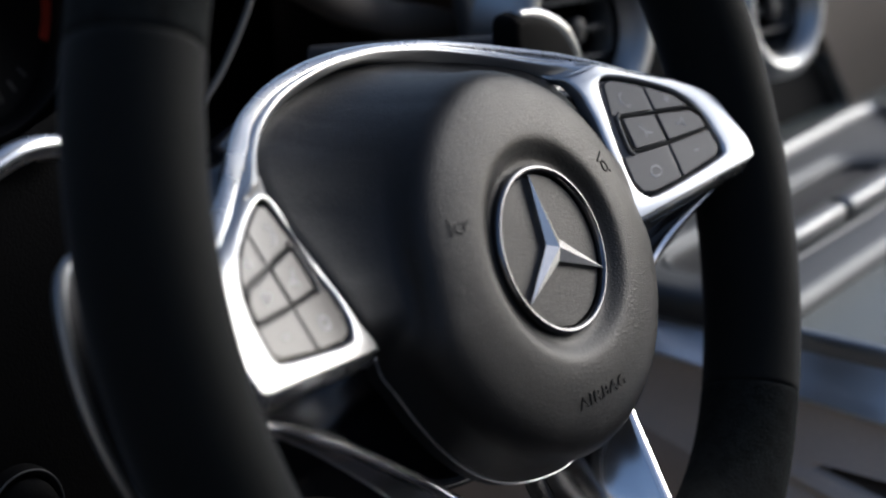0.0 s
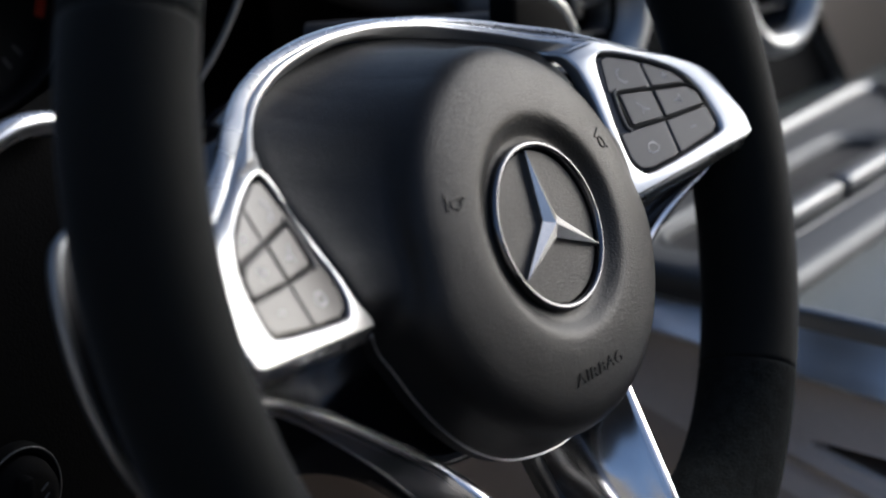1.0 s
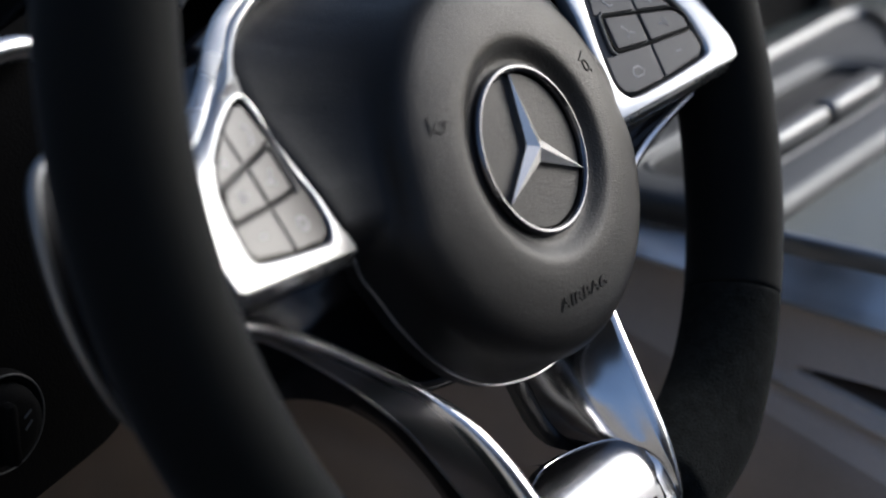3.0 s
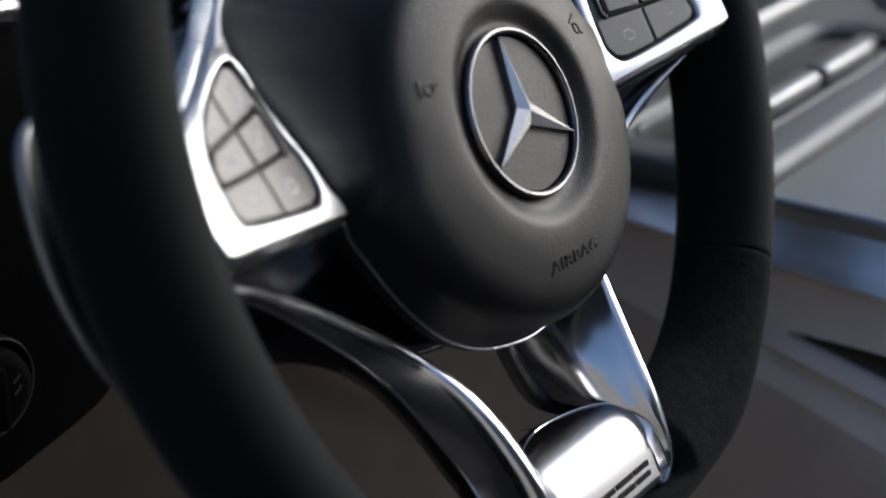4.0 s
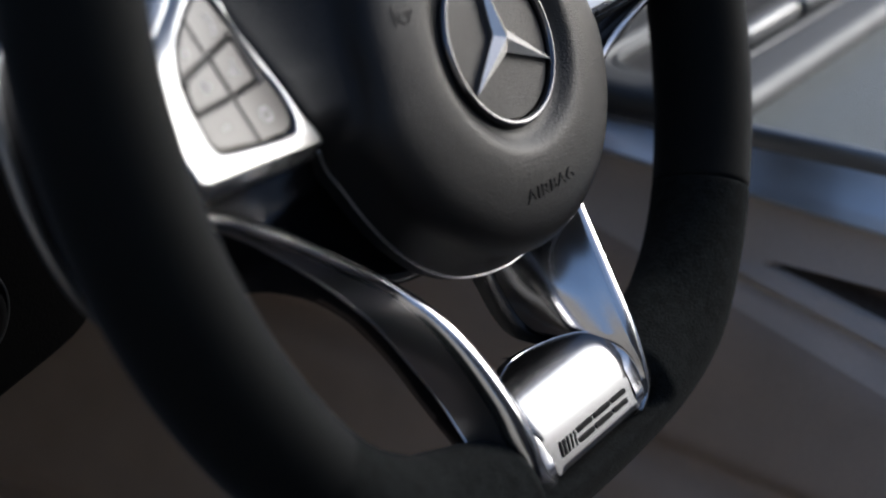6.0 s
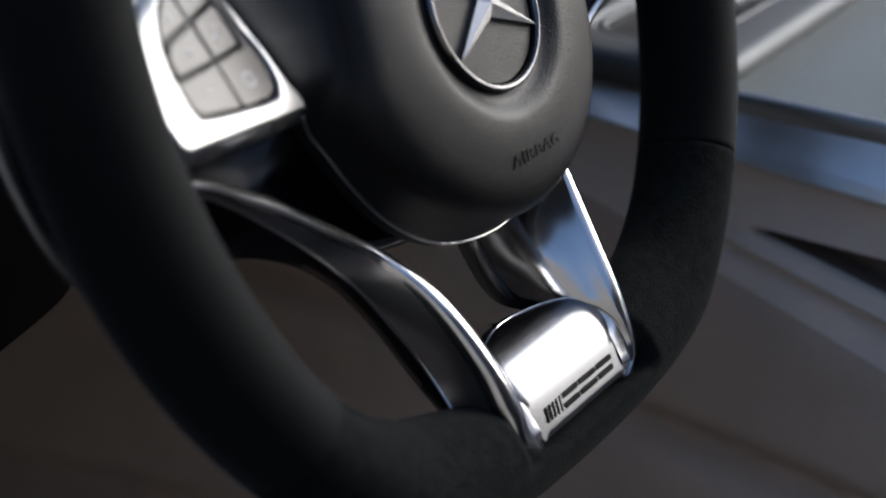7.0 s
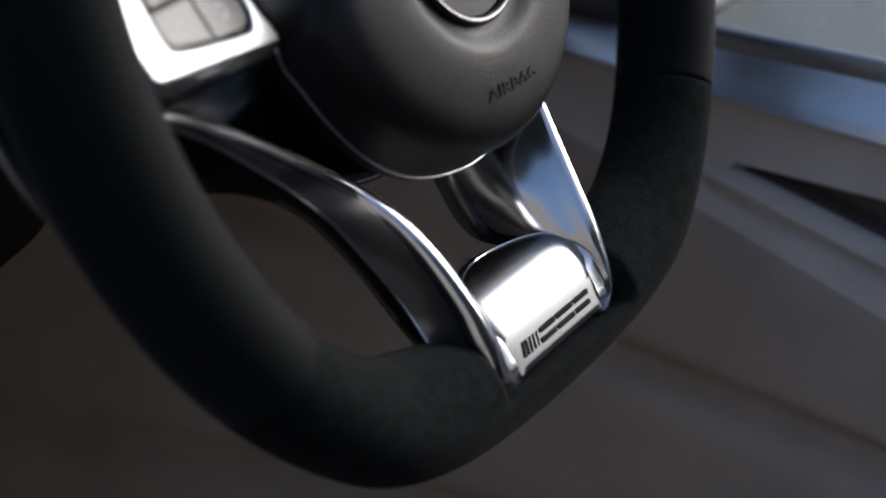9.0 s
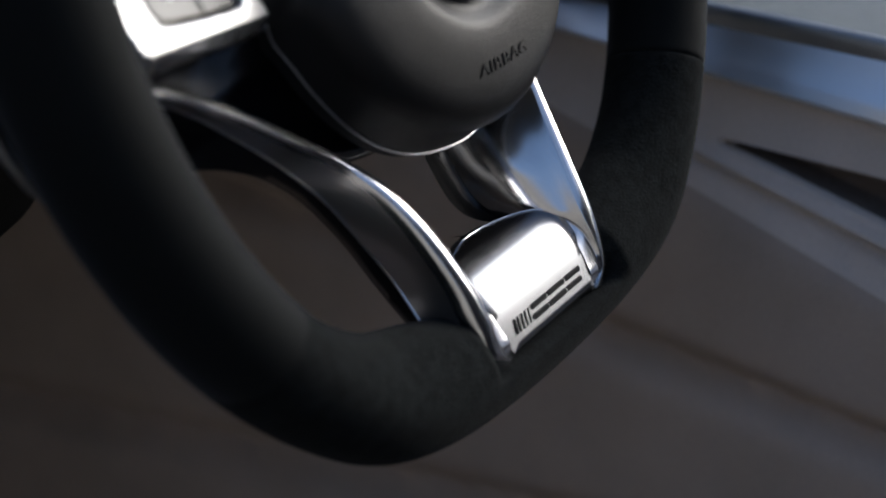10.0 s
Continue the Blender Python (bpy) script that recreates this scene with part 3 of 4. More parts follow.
rows.append([(x * 1.0, y * 1.0, z - 0.012) for x, y, z in rows[-1]])
rows.append([(x * 0.9, y * 0.9, -0.070) for x, y in body_loop])
part("spoke_body", grid_mesh(rows, close_cols=True), GLOSS_BLACK, wheel, "gloss black body behind the spokes", 50)

# lower spokes
CREST = [(0.152, -0.0060, -0.015), (0.1240, -0.0152, -0.0230), (0.1065, -0.0240, -0.0290), (0.0892, -0.0345, -0.0320), (0.0716, -0.0475, -0.0335), (0.0563, -0.0610, -0.0322), (0.0497, -0.0735, -0.0270), (0.0446, -0.0910, -0.0218), (0.0410, -0.1130, -0.0176), (0.0400, -0.1280, -0.0170), (0.0392, -0.1392, -0.0180), (0.0335, -0.1468, -0.0196)]
OUTER = [(0.152, -0.0095, -0.027), (0.122, -0.0168, -0.034), (0.1055, -0.0252, -0.039), (0.0928, -0.0355, -0.041), (0.0782, -0.0499, -0.042), (0.0689, -0.0614, -0.042), (0.0615, -0.072, -0.042), (0.0538, -0.0879, -0.042), (0.0466, -0.1056, -0.0415), (0.0465, -0.1245, -0.036), (0.0455, -0.1400, -0.0295), (0.0360, -0.1505, -0.0255)]
INNER = [(0.152, -0.008, -0.030), (0.118, -0.008, -0.050), (0.098, -0.014, -0.055), (0.078, -0.024, -0.058), (0.060, -0.041, -0.060), (0.043, -0.057, -0.060), (0.030, -0.073, -0.060), (0.0285, -0.0885, -0.060), (0.0280, -0.1086, -0.0520), (0.0302, -0.1205, -0.0258), (0.0292, -0.1375, -0.0190), (0.0280, -0.1462, -0.0203)]
BACK = [(0.152, -0.026, -0.050), (0.126, -0.033, -0.055), (0.104, -0.041, -0.056), (0.087, -0.047, -0.056), (0.073, -0.055, -0.056), (0.063, -0.064, -0.056), (0.056, -0.073, -0.056), (0.047, -0.090, -0.056), (0.041, -0.108, -0.055), (0.038, -0.126, -0.050), (0.036, -0.138, -0.045), (0.033, -0.145, -0.042)]


def spoke_arm(side):
    """A lower arm: broad outer face, rounded crest bead, inner face that rolls back to the void."""
    rows = []
    line = list(zip(spline(CREST, 8), spline(OUTER, 8), spline(INNER, 8)))
    for n, (k, o, i) in enumerate(line):
        s = n / (len(line) - 1)
        radius = 0.0015 + 0.0046 * min(s, 0.85)
        swell = (0.085 + 0.09 * min(1.0, max(0.0, (s - 0.52) / 0.15))) * min(1.0, max(0.0, (s - 0.2) / 0.15)) * min(1.0, max(0.0, (0.86 - s) / 0.1))
        away = Vector((-0.9, 0, 0.42)) * (i - k).length * swell
        belly = k.lerp(i, 0.5) + away
        do, di = (o - k).normalized(), (belly - k).normalized()
        mid = (do + di).normalized()
        half = do.angle(di) / 2
        apex = k - mid * radius * (1 / math.sin(half) - 1)
        hub = apex + mid * (radius / math.sin(half))
        reach_o = apex + do * radius / math.tan(half)
        reach_i = apex + di * radius / math.tan(half)
        arc = []
        for f in (0.0, 0.17, 0.33, 0.5, 0.67, 0.83, 1.0):
            w = (reach_o - hub).lerp(reach_i - hub, f).normalized()
            arc.append(hub + w * radius)
        ctrl = [o, reach_o.lerp(o, 0.75), reach_o.lerp(o, 0.45), reach_o.lerp(o, 0.15)] + arc
        ctrl += [reach_i.lerp(belly, 0.3), reach_i.lerp(belly, 0.65) + away * 0.05, belly, belly.lerp(i, 0.3) + away * 0.20, belly.lerp(i, 0.65) + away * 0.18, i]
        rows.append(spline(ctrl, 3))
    rows.append([q + Vector((0, -0.0007, -0.001)) for q in rows[-1]])
    rows.append([q + Vector((0, 0.0, -0.010)) for q in rows[-1]])
    bm = grid_mesh(rows)
    return bm if side > 0 else mirror(bm)


def spoke_back(side):
    rows = []
    for o, b, i in zip(spline(OUTER, 8), spline(BACK, 8), spline(INNER, 8)):
        o2 = o + (i - o) * 0.02 + Vector((0, 0, -0.0006))
        i2 = i + Vector((0.0004, 0, -0.0008))
        rows.append([o2, o2 * 0.6 + b * 0.4 + Vector((0.001, 0, 0)), b, b * 0.5 + i2 * 0.5 + Vector((0, 0, -0.006)), i2 + Vector((-0.003, 0, -0.008)), i2 + Vector((-0.0015, 0, -0.002)), i2])
    bm = grid_mesh(rows)
    return bm if side > 0 else mirror(bm)


ARM_COLUMNS = 48  # faces across an arm; the first nine are its brushed outer face
for side in (-1, 1):
    arm = part("spoke_arm", spoke_arm(side), POLISHED, wheel, "polished silver lower spoke", 60)
    arm.data.materials.append(BRUSHED)
    for face in arm.data.polygons:
        face.material_index = int(face.index % ARM_COLUMNS < 9)
    edge = [Vector((q.x * side, q.y, q.z + 0.0002)) for q in spline(OUTER, 8)[:80]]
    part("edge_line", tube(edge, 0.0005, sides=8), BRUSHED, arm, "thin bright lower edge", 180)
    part("spoke_backing", spoke_back(side), GLOSS_BLACK, arm, "gloss black backing", 40)

# badge plate at the foot of the lower spokes
def plate_half(s):
    """Half width and height along the wheel of the plate's outline, s from foot to head."""
    return (0.0284 + 0.0042 * min(1.0, s / 0.40)) * math.sqrt(max(0.0, 1 - s ** 12)) + 0.0002, -0.1440 + 0.0350 * s


ARC = [plate_half(1 - (1 - k / 28) ** 1.7) for k in range(29)]
ARC = [(y, w) for w, y in ARC]


def plate_z(y):
    run = min(0.0280, max(0.0, y + 0.1370)) / 0.0283
    return -0.0189 - 0.11 * (y + 0.144) - 0.0235 * (1 - math.sqrt(1 - run ** 3.6))


def badge_plate():
    rows = []
    for y, w in ARC:
        z = plate_z(y)
        row = [(-w, y, z - 0.004), (-w, y, z - 0.0006), (-w * 0.985, y - 0.0002, z)]
        row += [(w * 0.985 * (2 * k / 12 - 1), y, z) for k in range(1, 12)]
        row += [(w * 0.985, y - 0.0002, z), (w, y, z - 0.0006), (w, y, z - 0.004)]
        rows.append([Vector(q) for q in row])
    foot = [[Vector((q.x, -0.1449, q.z - 0.0008)) for q in rows[0]], [Vector((q.x, -0.1453, q.z - 0.006)) for q in rows[0]]]
    head = [[Vector((q.x, q.y + 0.0005, q.z - 0.0008)) for q in rows[-1]], [Vector((q.x, q.y + 0.0006, q.z - 0.006)) for q in rows[-1]]]
    return grid_mesh(foot[::-1] + rows + head)


badge = part("badge_plate", badge_plate(), PLATE, wheel, "satin silver badge plate", 50)
part("plate_lip", tube([(x, y, plate_z(y) - 0.0004) for x, y in [(-w * 1.01, y) for y, w in ARC] + [(w * 1.01, y) for y, w in ARC[::-1]]], 0.00045, sides=6), CHROME, badge, "", 180)
bm = bmesh.new()
for k in range(5):
    x, w = -0.0216 + 0.00235 * k, 0.0017 - 0.00024 * k
    tube([(x - 0.0008, -0.1398, plate_z(-0.1398) + 0.0002), (x, -0.1373, plate_z(-0.1373) + 0.0002), (x + 0.0008, -0.1348, plate_z(-0.1348) + 0.0002)], w / 2, sides=6, bm=bm, flat=0.4)
part("badge_mark", bm, INK, badge, "row of slanted black bars", 20)
for x0, half in ((-0.0052, 0.0050), (0.0068, 0.0056), (0.0188, 0.0050)):
    bm = bmesh.new()
    for y in (-0.0017, 0.0017):
        tube([(x0 + x + 0.32 * y, -0.1373 + y, plate_z(-0.1373 + y) + 0.0002) for x in (-half, 0.0, half)], 0.0010, sides=6, bm=bm, flat=0.3)
    part("badge_mark", bm, INK, badge, "pair of plain black bars", 20)

# paddle shifter behind the left spoke
PAD = [(-0.146, 0.056, -0.050), (-0.1605, 0.048, -0.049), (-0.166, 0.030, -0.050), (-0.1655, 0.005, -0.053), (-0.159, -0.020, -0.056), (-0.148, -0.035, -0.059), (-0.138, -0.040, -0.060)]
rows = []
for q in spline(PAD, 8):
    inward = Vector((-q.x, -q.y, 0)).normalized()
    rows.append([q + inward * 0.035 + Vector((0, 0, -0.002)), q + inward * 0.003 + Vector((0, 0, 0.0012)), q + inward * 0.0008 + Vector((0, 0, 0.0008)), q, q + inward * 0.0008 + Vector((0, 0, -0.003)), q + inward * 0.035 + Vector((0, 0, -0.006))])
paddle = part("paddle_shifter", grid_mesh(rows), PALE_METAL, wheel, "black paddle shifter with a silver edge", 50)
paddle.data.materials.append(SATIN_BLACK)
for face in paddle.data.polygons:
    face.material_index = int(face.index % 5 in (0, 4))

# ---------------------------------------------------------------- cabin
SIDE = 0.22          # inner side of the centre console


def top_z(y):
    return 0.7995


# console side: leather with steps and a seam
def side_x(y, z):
    """The console's side: leaning out downwards, with a crease, two soft seams, a ridge with a groove, and a slot pocket."""
    x = SIDE + 0.003 * math.sin(9 * y + 2 * z)
    x -= 0.35 * max(0.0, 0.772 - max(z, 0.69)) + 0.25 * max(0.0, 0.69 - z)
    x -= 0.004 / (1 + math.exp((z - crease(y)) / 0.0025))
    x += 0.014 * math.exp(-((z - 0.636 - 0.07 * (y + 0.03)) / 0.008) ** 2)
    x += 0.016 * math.exp(-((z - 0.546 + 0.13 * y) / 0.010) ** 2)
    near = 1 / (1 + math.exp((y - 0.005) / 0.01))
    x -= 0.0035 * near * math.exp(-((z - 0.735 - 0.2 * y) / 0.003) ** 2)
    x += 0.0040 * near * math.exp(-((z - 0.7296 - 0.2 * y) / 0.0025) ** 2)
    return x + pocket(y, z)


def pocket_edges(y):
    """Lower and upper edge of the slot pocket."""
    low = max(0.7370 + 0.19 * max(-0.11, min(0.0, y + 0.0173)), crease(y) + 0.002)
    return low, max(0.7414, low + 0.004)


def ease(f):
    f = min(1.0, max(0.0, f))
    return f * f * (3 - 2 * f)


def pocket(y, z):
    """Depth of the slot pocket."""
    low, top = pocket_edges(y)
    return 0.018 * ease((z - low) / 0.0022) * ease((top - z) / 0.0016) * ease((-0.010 - y) / 0.010)


def panel_lines(y):
    """Heights of the upper panel's mesh lines, close together at the pocket's edges."""
    low, top = pocket_edges(y)
    stops = [(crease(y), 30), (low, 6), (low + 0.0022, 10), (top - 0.0016, 6), (top, 30), (0.774, 0)]
    lines = []
    for (a, n), (b, _) in zip(stops, stops[1:]):
        lines += [a + (b - a) * k / n for k in range(n)]
    return lines + [0.774]


def crease(y):
    return min(0.745, max(0.60, 0.7194 + 0.25 * y))


ys = [-0.75 + 0.45 * k / 12 for k in range(12)] + [-0.30 + 0.006 * k for k in range(28)] + [-0.132 + 0.0012 * k for k in range(110)] + [0.006 * k for k in range(151)]
console = empty("centre_console", Matrix.Identity(4), "brown leather centre console with grey trim on top", "console", "structure")
part("console_side", grid_mesh([[(side_x(y, z), y, z) for z in (0.28 + (crease(y) - 0.28) * (1 - (1 - k / 90) ** 1.6) for k in range(91))] for y in ys]), BROWN, console, "brown leather lower side", 60)
upper = part("upper_panel", grid_mesh([[(side_x(y, z) - 0.0004, y, z) for z in panel_lines(y)] for y in ys]), SKYLIT_TAUPE, console, "taupe leather upper panel painted paler for skylight, its slot pocket darker for shade", 60)
# the pocket's inner faces take a darker brown for the shade in it
upper.data.materials.append(CARPET_AND_SHADE)
for face in upper.data.polygons:
    face.material_index = int(pocket(face.center.y, face.center.z) > 0.006)


# bright strip and dark edge along the console
def strip_row(y):
    low = 0.7705 + 0.066 * y
    rise = 0.7905 - low
    return [(SIDE - 0.001, y, low - 0.0022), (SIDE - 0.0108, y, low + 0.0010), (SIDE - 0.0124, y, low + 0.0036), (SIDE - 0.0082, y, low + rise * 0.42), (SIDE - 0.0042, y, low + rise * 0.64), (SIDE - 0.0012, y, low + rise * 0.86), (SIDE + 0.0006, y, 0.7905)]


part("edge_strip", grid_mesh([strip_row(y) for y in (-0.75, -0.4, -0.2, 0.0, 0.1, 0.35)]), STRIP, console, "satin metal strip along the edge", 60)
dark = [(SIDE + 0.003, 0.789), (SIDE + 0.0007, 0.7903), (SIDE + 0.0008, 0.794), (SIDE + 0.0013, 0.7980), (SIDE + 0.0025, 0.7996), (SIDE + 0.005, 0.7998)]
part("edge_trim", grid_mesh([[(x, y, z) for x, z in dark] for y in (-0.75, -0.2, -0.02, 0.1, 0.35)]), PALE_METAL, console, "rounded edge of the grey trim", 60)
part("console_top", grid_mesh([[(x, y, top_z(y)) for x in (SIDE + 0.0045, 0.35, 0.5, 0.8)] for y in (-0.75, -0.2, -0.02, 0.1, 0.35)]), GREY_TRIM, console, "grey woven trim panel", 60)

# control frame on the console
ctrl = empty("control_panel", pose(0.425, 0.073, top_z(0.073) + 0.001), "silver framed control panel with a row of keys", "control panel")
part("frame", plate([rounded_rect(0.420, 0.126, 0.026), [(x - 0.055, y - 0.004) for x, y in rounded_rect(0.250, 0.056, 0.022)]], 0.018, 0.008, 4), PANEL_METAL, ctrl, "broad silver frame", 30).location.z = 0.008
part("inner_frame", plate([rounded_rect(0.254, 0.060, 0.024), rounded_rect(0.242, 0.050, 0.019)], 0.010, 0.002, 3), PANEL_METAL, ctrl, "thin bright inner frame", 30).location = (-0.055, -0.004, 0.006)
part("bed", box((0.250, 0.056, 0.004), (-0.055, -0.004, -0.001)), SATIN_BLACK, ctrl)
part("shelf", box((0.228, 0.013, 0.007), (-0.055, -0.0095, 0.0035), 0.002), PANEL_METAL, ctrl, "grey strip under the slot")
for k in range(3):
    part("key", box((0.067, 0.014, 0.012), (-0.1650 + 0.0725 * k, -0.0235, 0.011), 0.004, 3), KEY_METAL, ctrl, "silver key")
part("rail", tube(spline([(-0.20, 0.050, 0.007), (-0.05, 0.053, 0.008), (0.10, 0.056, 0.008), (0.155, 0.0570, 0.008), (0.176, 0.0510, 0.008), (0.174, 0.037, 0.008), (0.150, 0.018, 0.008), (0.120, 0.002, 0.008)], 6), 0.0062, sides=12), KEY_METAL, ctrl, "bright rounded rail round the frame", 180)

# dashboard
dash = empty("dashboard", Matrix.Identity(4), "black dashboard with a brown lower part", "dashboard", "structure")
prof = [(0.19, 0.74), (0.17, 0.80), (0.165, 0.93), (0.18, 0.965), (0.25, 0.985), (0.97, 1.0)]
def dash_row(f, x0, x1, back=0.0):
    """One line of the dashboard's section; the seam between black and brown runs slantwise."""
    out = []
    for y, z in prof:
        seam = 0.505 + 2.1 * max(0.0, 0.868 - z)
        a, b = (x0, seam) if x1 is None else (seam, x1)
        out.append((a + (b - a) * f, y - back, z))
    return out


part("dash_face", grid_mesh([dash_row(f, 0.236, None) for f in (0, 0.35, 0.7, 1)]), DASH, dash, "black upper dashboard", 60)
part("passenger_panel", grid_mesh([dash_row(f, 0, 1.12, 0.012) for f in (0, 0.03, 0.3, 0.65, 1)]), DASH_BROWN, dash, "brown leather passenger side", 60)

# metal post added to give the blue glare beside the vent ring
part("edge_trim", tube([(0.222, 0.172, 0.86), (0.220, 0.175, 0.905), (0.216, 0.185, 0.95), (0.208, 0.22, 1.0)], [0.010, 0.012, 0.012, 0.010], sides=14, up=(1, 0, 0)), PALE_METAL, dash, "satin metal post added for the glare beside the vent", 180)

# air vents
def air_vent(x, y, z, r, turn):
    v = empty("air_vent", pose(x, y, z, 80, 0, turn), "round silver ringed dashboard air vent", "air vent", group="round dashboard vents")
    part("ring", lathe([(r * 0.52, -0.022), (r * 0.58, -0.011), (r * 0.66, -0.002), (r * 0.76, 0.004), (r * 0.86, 0.005), (r * 0.96, 0.002), (r, -0.004), (r, -0.03)], 48), PALE_METAL, v, "silver ring", 60)
    part("barrel", lathe([(r * 0.60, -0.006), (r * 0.56, -0.024), (r * 0.4, -0.034), (0.0005, -0.034)], 48), HOOD, v, "", 60)
    for k in (-1, 0, 1):
        part("slat", box((r * 1.0, 0.003, 0.012), (0, k * r * 0.3, -0.014), 0.001), SATIN_BLACK, v)
    part("slat", box((0.008, 0.012, 0.008), (0, 0, -0.008), 0.002), SATIN_BLACK, v, "black slider in the middle")


air_vent(0.233, 0.128, 0.922, 0.047, -14)
air_vent(0.428, 0.116, 0.904, 0.040, -10)

# column stalk
stalk = empty("column_stalk", pose(0.152, 0.100, 0.930, 90, 0, 0), "black column stalk with a silver edge", "stalk")
LEVER = [(-0.024, 0.015), (-0.018, 0.0178), (-0.004, 0.0160), (0.010, 0.0105), (0.0210, 0.0025), (0.0290, -0.0085), (0.0285, -0.0170), (0.0100, -0.0200), (-0.0150, -0.0080), (-0.0235, 0.0040)]
part("lever", plate([[tuple(q)[:2] for q in spline([(x, y, 0) for x, y in LEVER], 4, closed=True)]], 0.014, 0.005, 3), HOOD, stalk)
part("edge", tube(spline([(x, y - 0.0006, -0.004) for x, y in LEVER[1:7]], 5), [0.0020 + 0.0022 * min(1.0, k / 14) for k in range(26)], sides=10), PALE_METAL, stalk, "satin silver edge", 180)
part("arm", tube([(-0.010, 0, -0.010), (-0.03, -0.004, -0.05), (-0.05, -0.008, -0.09)], 0.007, sides=12), SATIN_BLACK, stalk)

# instrument cluster
cluster = empty("instrument_cluster", Matrix.Identity(4), "dark instrument cluster with round dials and red markings", "instrument cluster")
part("housing", grid_mesh([[(x, y, z) for y, z in ((0.17, 0.84), (0.19, 0.86), (0.34, 0.87), (0.345, 1.01), (0.97, 1.01))] for x in (-0.75, -0.2, 0.0, 0.25)]), HOOD, cluster)
dial = part("dial", lathe([(0.0005, 0), (0.060, 0)], 64), DIAL, cluster, "black round dial")
dial.matrix_basis = pose(0.016, 0.325, 0.948, 80, 0, 0)
ring = part("dial_ring", lathe([(0.060, -0.004), (0.060, 0.010), (0.0625, 0.012), (0.0645, 0.010), (0.066, -0.01)], 64), SATIN_BLACK, dial, "", 60)
zone = [[(r * math.cos(radians(a)), r * math.sin(radians(a)), 0.0006) for r in (0.052, 0.0575)] for a in range(-28, 30, 2)]
part("red_zone", grid_mesh(zone), RED, dial, "red band of the dial")
bm = bmesh.new()
for a in range(-140, -40, 10):
    box((0.006, 0.001, 0.0006), (0.05, 0, 0.0006), bm=bm)
    bmesh.ops.rotate(bm, verts=bm.verts[-8:], cent=(0, 0, 0), matrix=Matrix.Rotation(radians(a), 3, "Z"))
part("scale_mark", bm, FRAME, dial)
part("hood_trim", tube(spline([(0.104, 0.22, 0.962), (0.097, 0.22, 0.947), (0.088, 0.22, 0.933), (0.076, 0.22, 0.918), (0.063, 0.22, 0.906)], 8), 0.0016, sides=8), FRAME, cluster, "satin trim round the dials", 180)
ARCHED = [(0.262, 0.902), (0.242, 0.911), (0.203, 0.921), (0.176, 0.930), (0.155, 0.938), (0.120, 0.958), (0.075, 0.984), (0.02, 1.000), (-0.06, 1.004), (-0.15, 0.996), (-0.24, 0.960), (-0.30, 0.90)]
rim_line = spline([(x, 0.22, z) for x, z in ARCHED], 6)
part("hood", grid_mesh([[q + Vector((0, f * 0.2, 0.012 * f)) for f in (0, 0.1, 0.5, 1)] for q in rim_line]), HOOD, cluster, "black hood over the dials", 60)
part("hood_rim", tube(rim_line, 0.010, sides=12, up=(0, 1, 0)), DASH_BROWN, cluster, "padded rim of the hood", 180)

# left lower panel, switch and trim
panel = empty("lower_panel", Matrix.Identity(4), "black lower dashboard panel beside the column", "panel", "structure")
LOW_X = (-0.75, -0.30, -0.105, -0.092, -0.072, -0.060, -0.052, -0.046, -0.040, -0.030, 0.020)
LOW_Z = (0.735, 0.742, 0.7603, 0.7630, 0.7670, 0.7702, 0.7740, 0.7810, 0.800, 0.838, 0.850)


def panel_column(x):
    """Section of the panel at x, from its slanted top to its rounded lower edge."""
    low = float(np.interp(x, LOW_X, LOW_Z))
    top = min(0.930 + 0.32 * (x + 0.11), 0.946 - 1.1 * (x + 0.06))
    mid = low + (top - low) * 0.5
    return [(x, 0.155, top), (x, 0.150, mid), (x, 0.150, low + 0.004), (x, 0.152, low + 0.001), (x, 0.156, low), (x, 0.30, low - 0.002)]


part("panel_face", grid_mesh([panel_column(x) for x in [-0.75, -0.5, -0.3, -0.2] + [-0.13 + 0.005 * k for k in range(31)]]), HOOD, panel, "", 50)
# unseen underside, added to keep skylight out of the footwell
part("footwell_shade", grid_mesh([[(x, y, z) for y, z in ((0.158, low), (0.20, low + 0.001), (0.55, low + 0.012), (0.94, low + 0.02))] for x, low in ((-0.75, 0.733), (-0.105, 0.7585), (-0.05, 0.772), (-0.03, 0.80), (0.205, 0.80))]), HOOD, panel, "unseen underside added to shade the footwell", 50)
sw = empty("light_switch", pose(-0.1135, 0.148, 0.8025, 90, 0, 0) @ Matrix.Scale(0.66, 4), "black rotary light switch with a raised grip", "switch")
part("ring", lathe([(0.024, -0.004), (0.0245, 0.004), (0.027, 0.005), (0.029, 0.001), (0.029, -0.004)], 48), HOOD, sw, "", 60)
part("knob", lathe([(0.0005, 0.014), (0.014, 0.014), (0.020, 0.012), (0.0225, 0.006), (0.023, -0.004)], 48), HOOD, sw, "", 60)
part("rim_line", tube([(0.0275 * math.cos(radians(a)), 0.0275 * math.sin(radians(a)), 0.0052) for a in range(0, 360, 10)], 0.0006, True, 6), FRAME, sw, "thin grey line round the switch", 180)
part("grip", box((0.008, 0.036, 0.010), (-0.006, 0, 0.016), 0.003), HOOD, sw, "raised grip bar")
bm = bmesh.new()
tube([(0.006, 0.004, 0.0142), (0.011, 0.007, 0.0142)], 0.0006, sides=6, bm=bm)
tube([(0.006, -0.003, 0.0142), (0.011, 0.001, 0.0142)], 0.0006, sides=6, bm=bm)
part("symbol", bm, FRAME, sw)
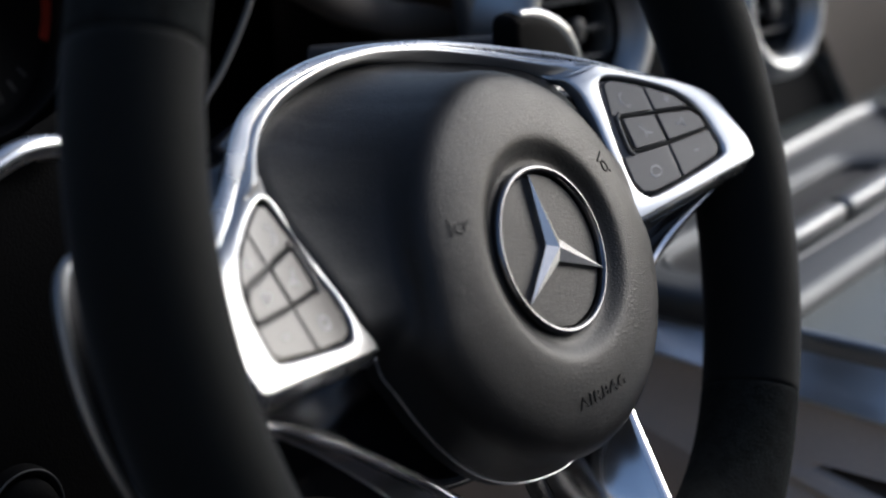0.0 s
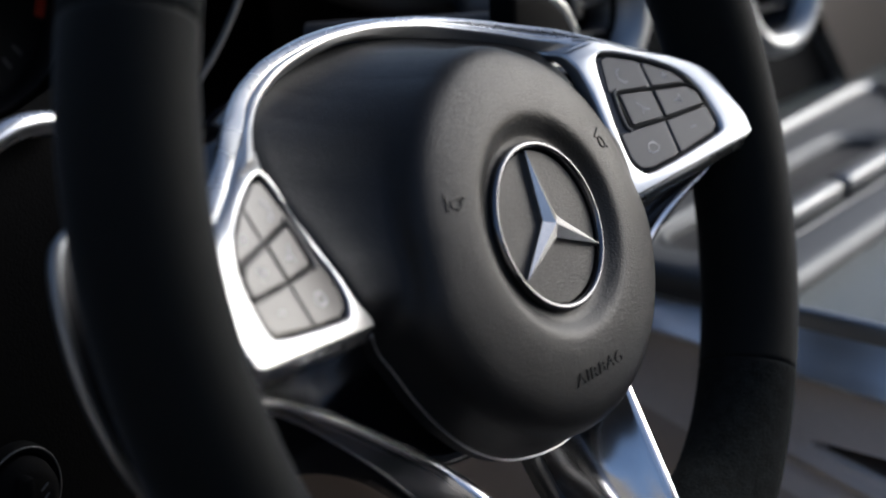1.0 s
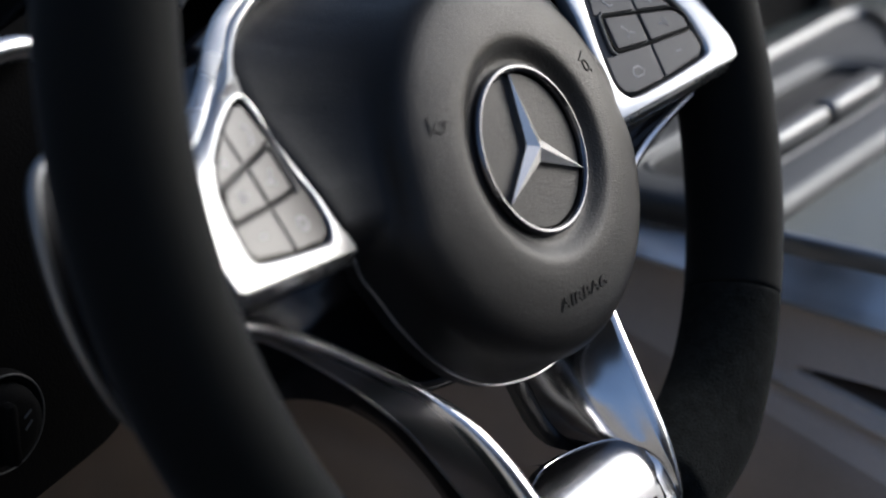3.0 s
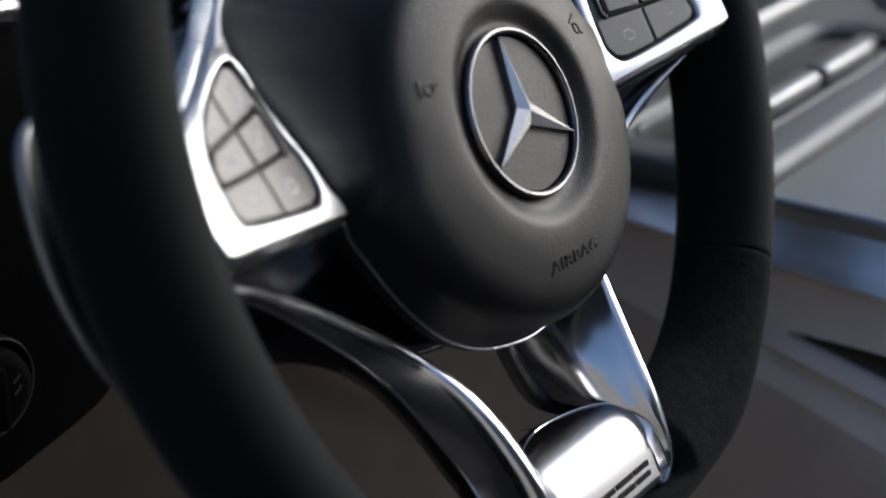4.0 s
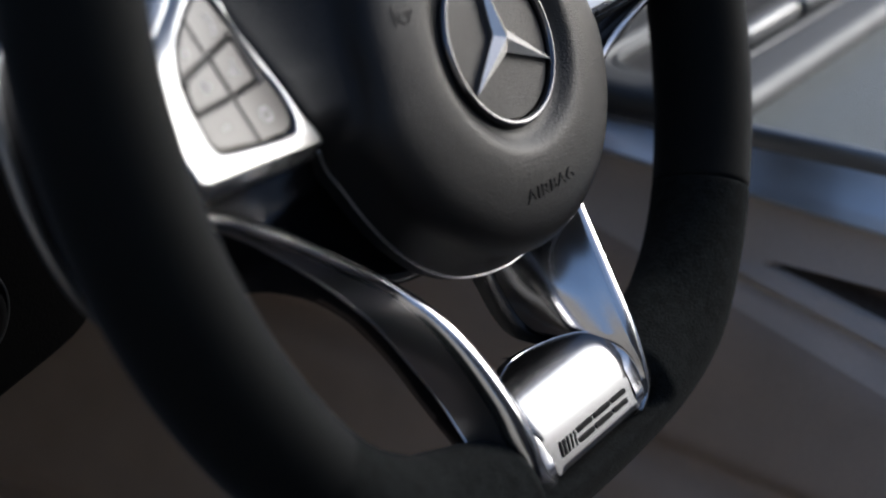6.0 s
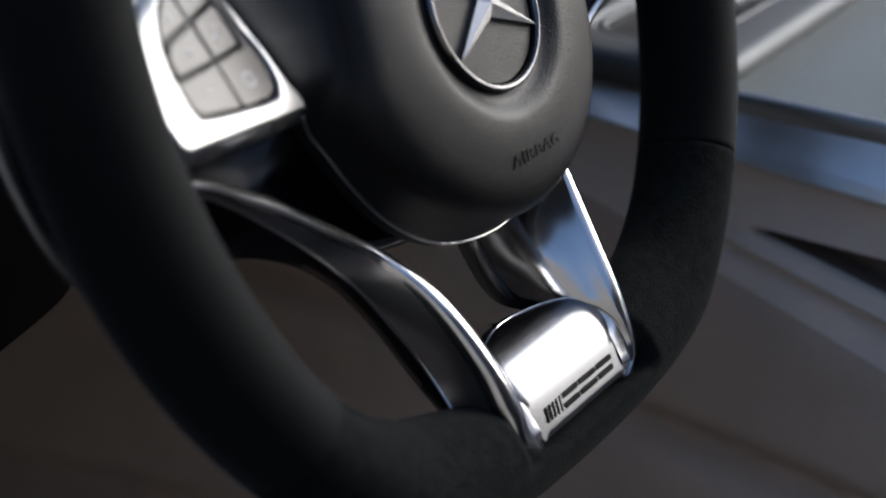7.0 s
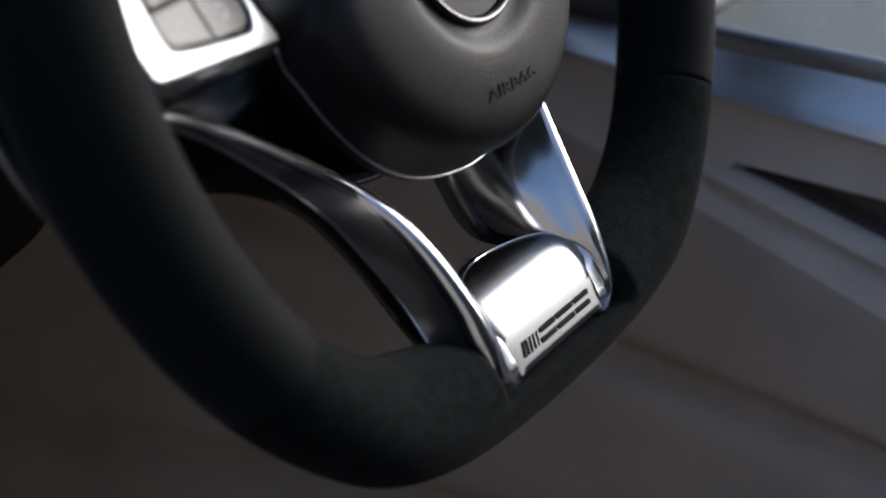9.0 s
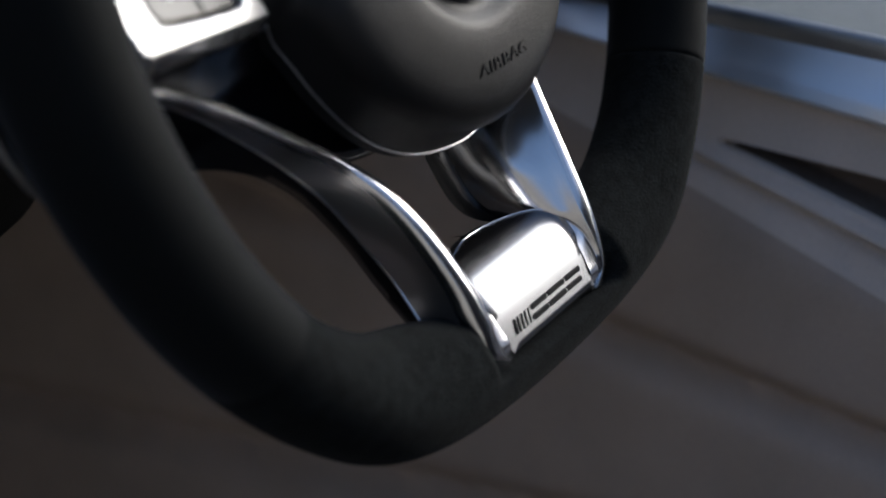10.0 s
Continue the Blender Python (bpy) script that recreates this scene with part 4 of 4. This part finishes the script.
tagged(part("trim_arc", tube(spline([(-0.20, 0.148, 0.885), (-0.14, 0.147, 0.918), (-0.110, 0.147, 0.9305), (-0.094, 0.147, 0.9325), (-0.078, 0.148, 0.929)], 8), 0.0048, sides=10), SATIN, None, "", 180),
       "curved chrome trim on the black dashboard", "trim", "", "structure")

# floor and closing shell of the open car; the shell is mostly unseen, assumed
tagged(part("floor", box((1.9, 2.6, 0.03), (0.37, -0.1, 0.265)), CARPET_AND_SHADE), "brown carpeted car floor", "floor", "", "structure")
tagged(part("firewall", box((1.9, 0.04, 0.75), (0.37, 0.95, 0.62)), DARK_BROWN), "dark lining at the front of the footwell", "wall", "", "structure")
tagged(part("door_sill", box((0.10, 2.4, 0.28), (-0.68, -0.2, 0.40), 0.02), DARK_BROWN), "dark lining of the open door's sill", "door sill", "", "structure")
tagged(part("door_panel", box((0.06, 2.4, 0.70), (1.15, -0.2, 0.62), 0.02), BROWN), "brown inner panel of the car door", "door", "", "structure")
# unseen wall, high and dark so the cover mirrors no low sky
tagged(part("rear_wall", box((1.9, 0.2, 1.10), (0.37, -1.35, 0.80), 0.04), DARK_BROWN), "unseen dark wall closing the car's rear", "wall", "", "structure")

# unseen wall added in place of the seats, darkening the cover's flank
tagged(part("seat_stand_in", box((1.45, 0.08, 0.86), (0.14, -1.20, 1.03), 0.03), DARK_BROWN), "unseen dark wall added for the seats in reflections", "wall", "", "structure")
# unseen wall, added to block low sky and bounce sunlight onto the console
tagged(part("bounce_wall", box((0.3, 14, 1.90), (-2.5, 0, 0.95)), BOUNCE_GREY), "unseen grey wall added to shape the light from the left", "wall", "", "structure")
# unseen ground, its grey raised to bounce more light up to the spokes
tagged(part("ground", grid_mesh([[(x, y, 0) for x in (-4000, -20, 20, 4000)] for y in (-4000, -20, 20, 4000)]), GROUND_GREY), "assumed grey ground reaching the horizon, unseen", "ground", "", "structure")
# unseen header added to cut a little skylight; the pillars only carry it
tagged(part("roof_header", box((1.86, 0.10, 0.05), (0.25, 0.34, 1.325), 0.015), ROOF), "unseen grey header added over the windscreen", "header", "", "structure")
for x in (-0.66, 1.15):
    tagged(part("windscreen_pillar", tube([(x, 0.92, 0.96), (x, 0.62, 1.17), (x, 0.36, 1.315)], 0.032, sides=14, up=(1, 0, 0)), ROOF, None, "", 180), "unseen grey pillar added to hold the header", "pillar", "", "structure")
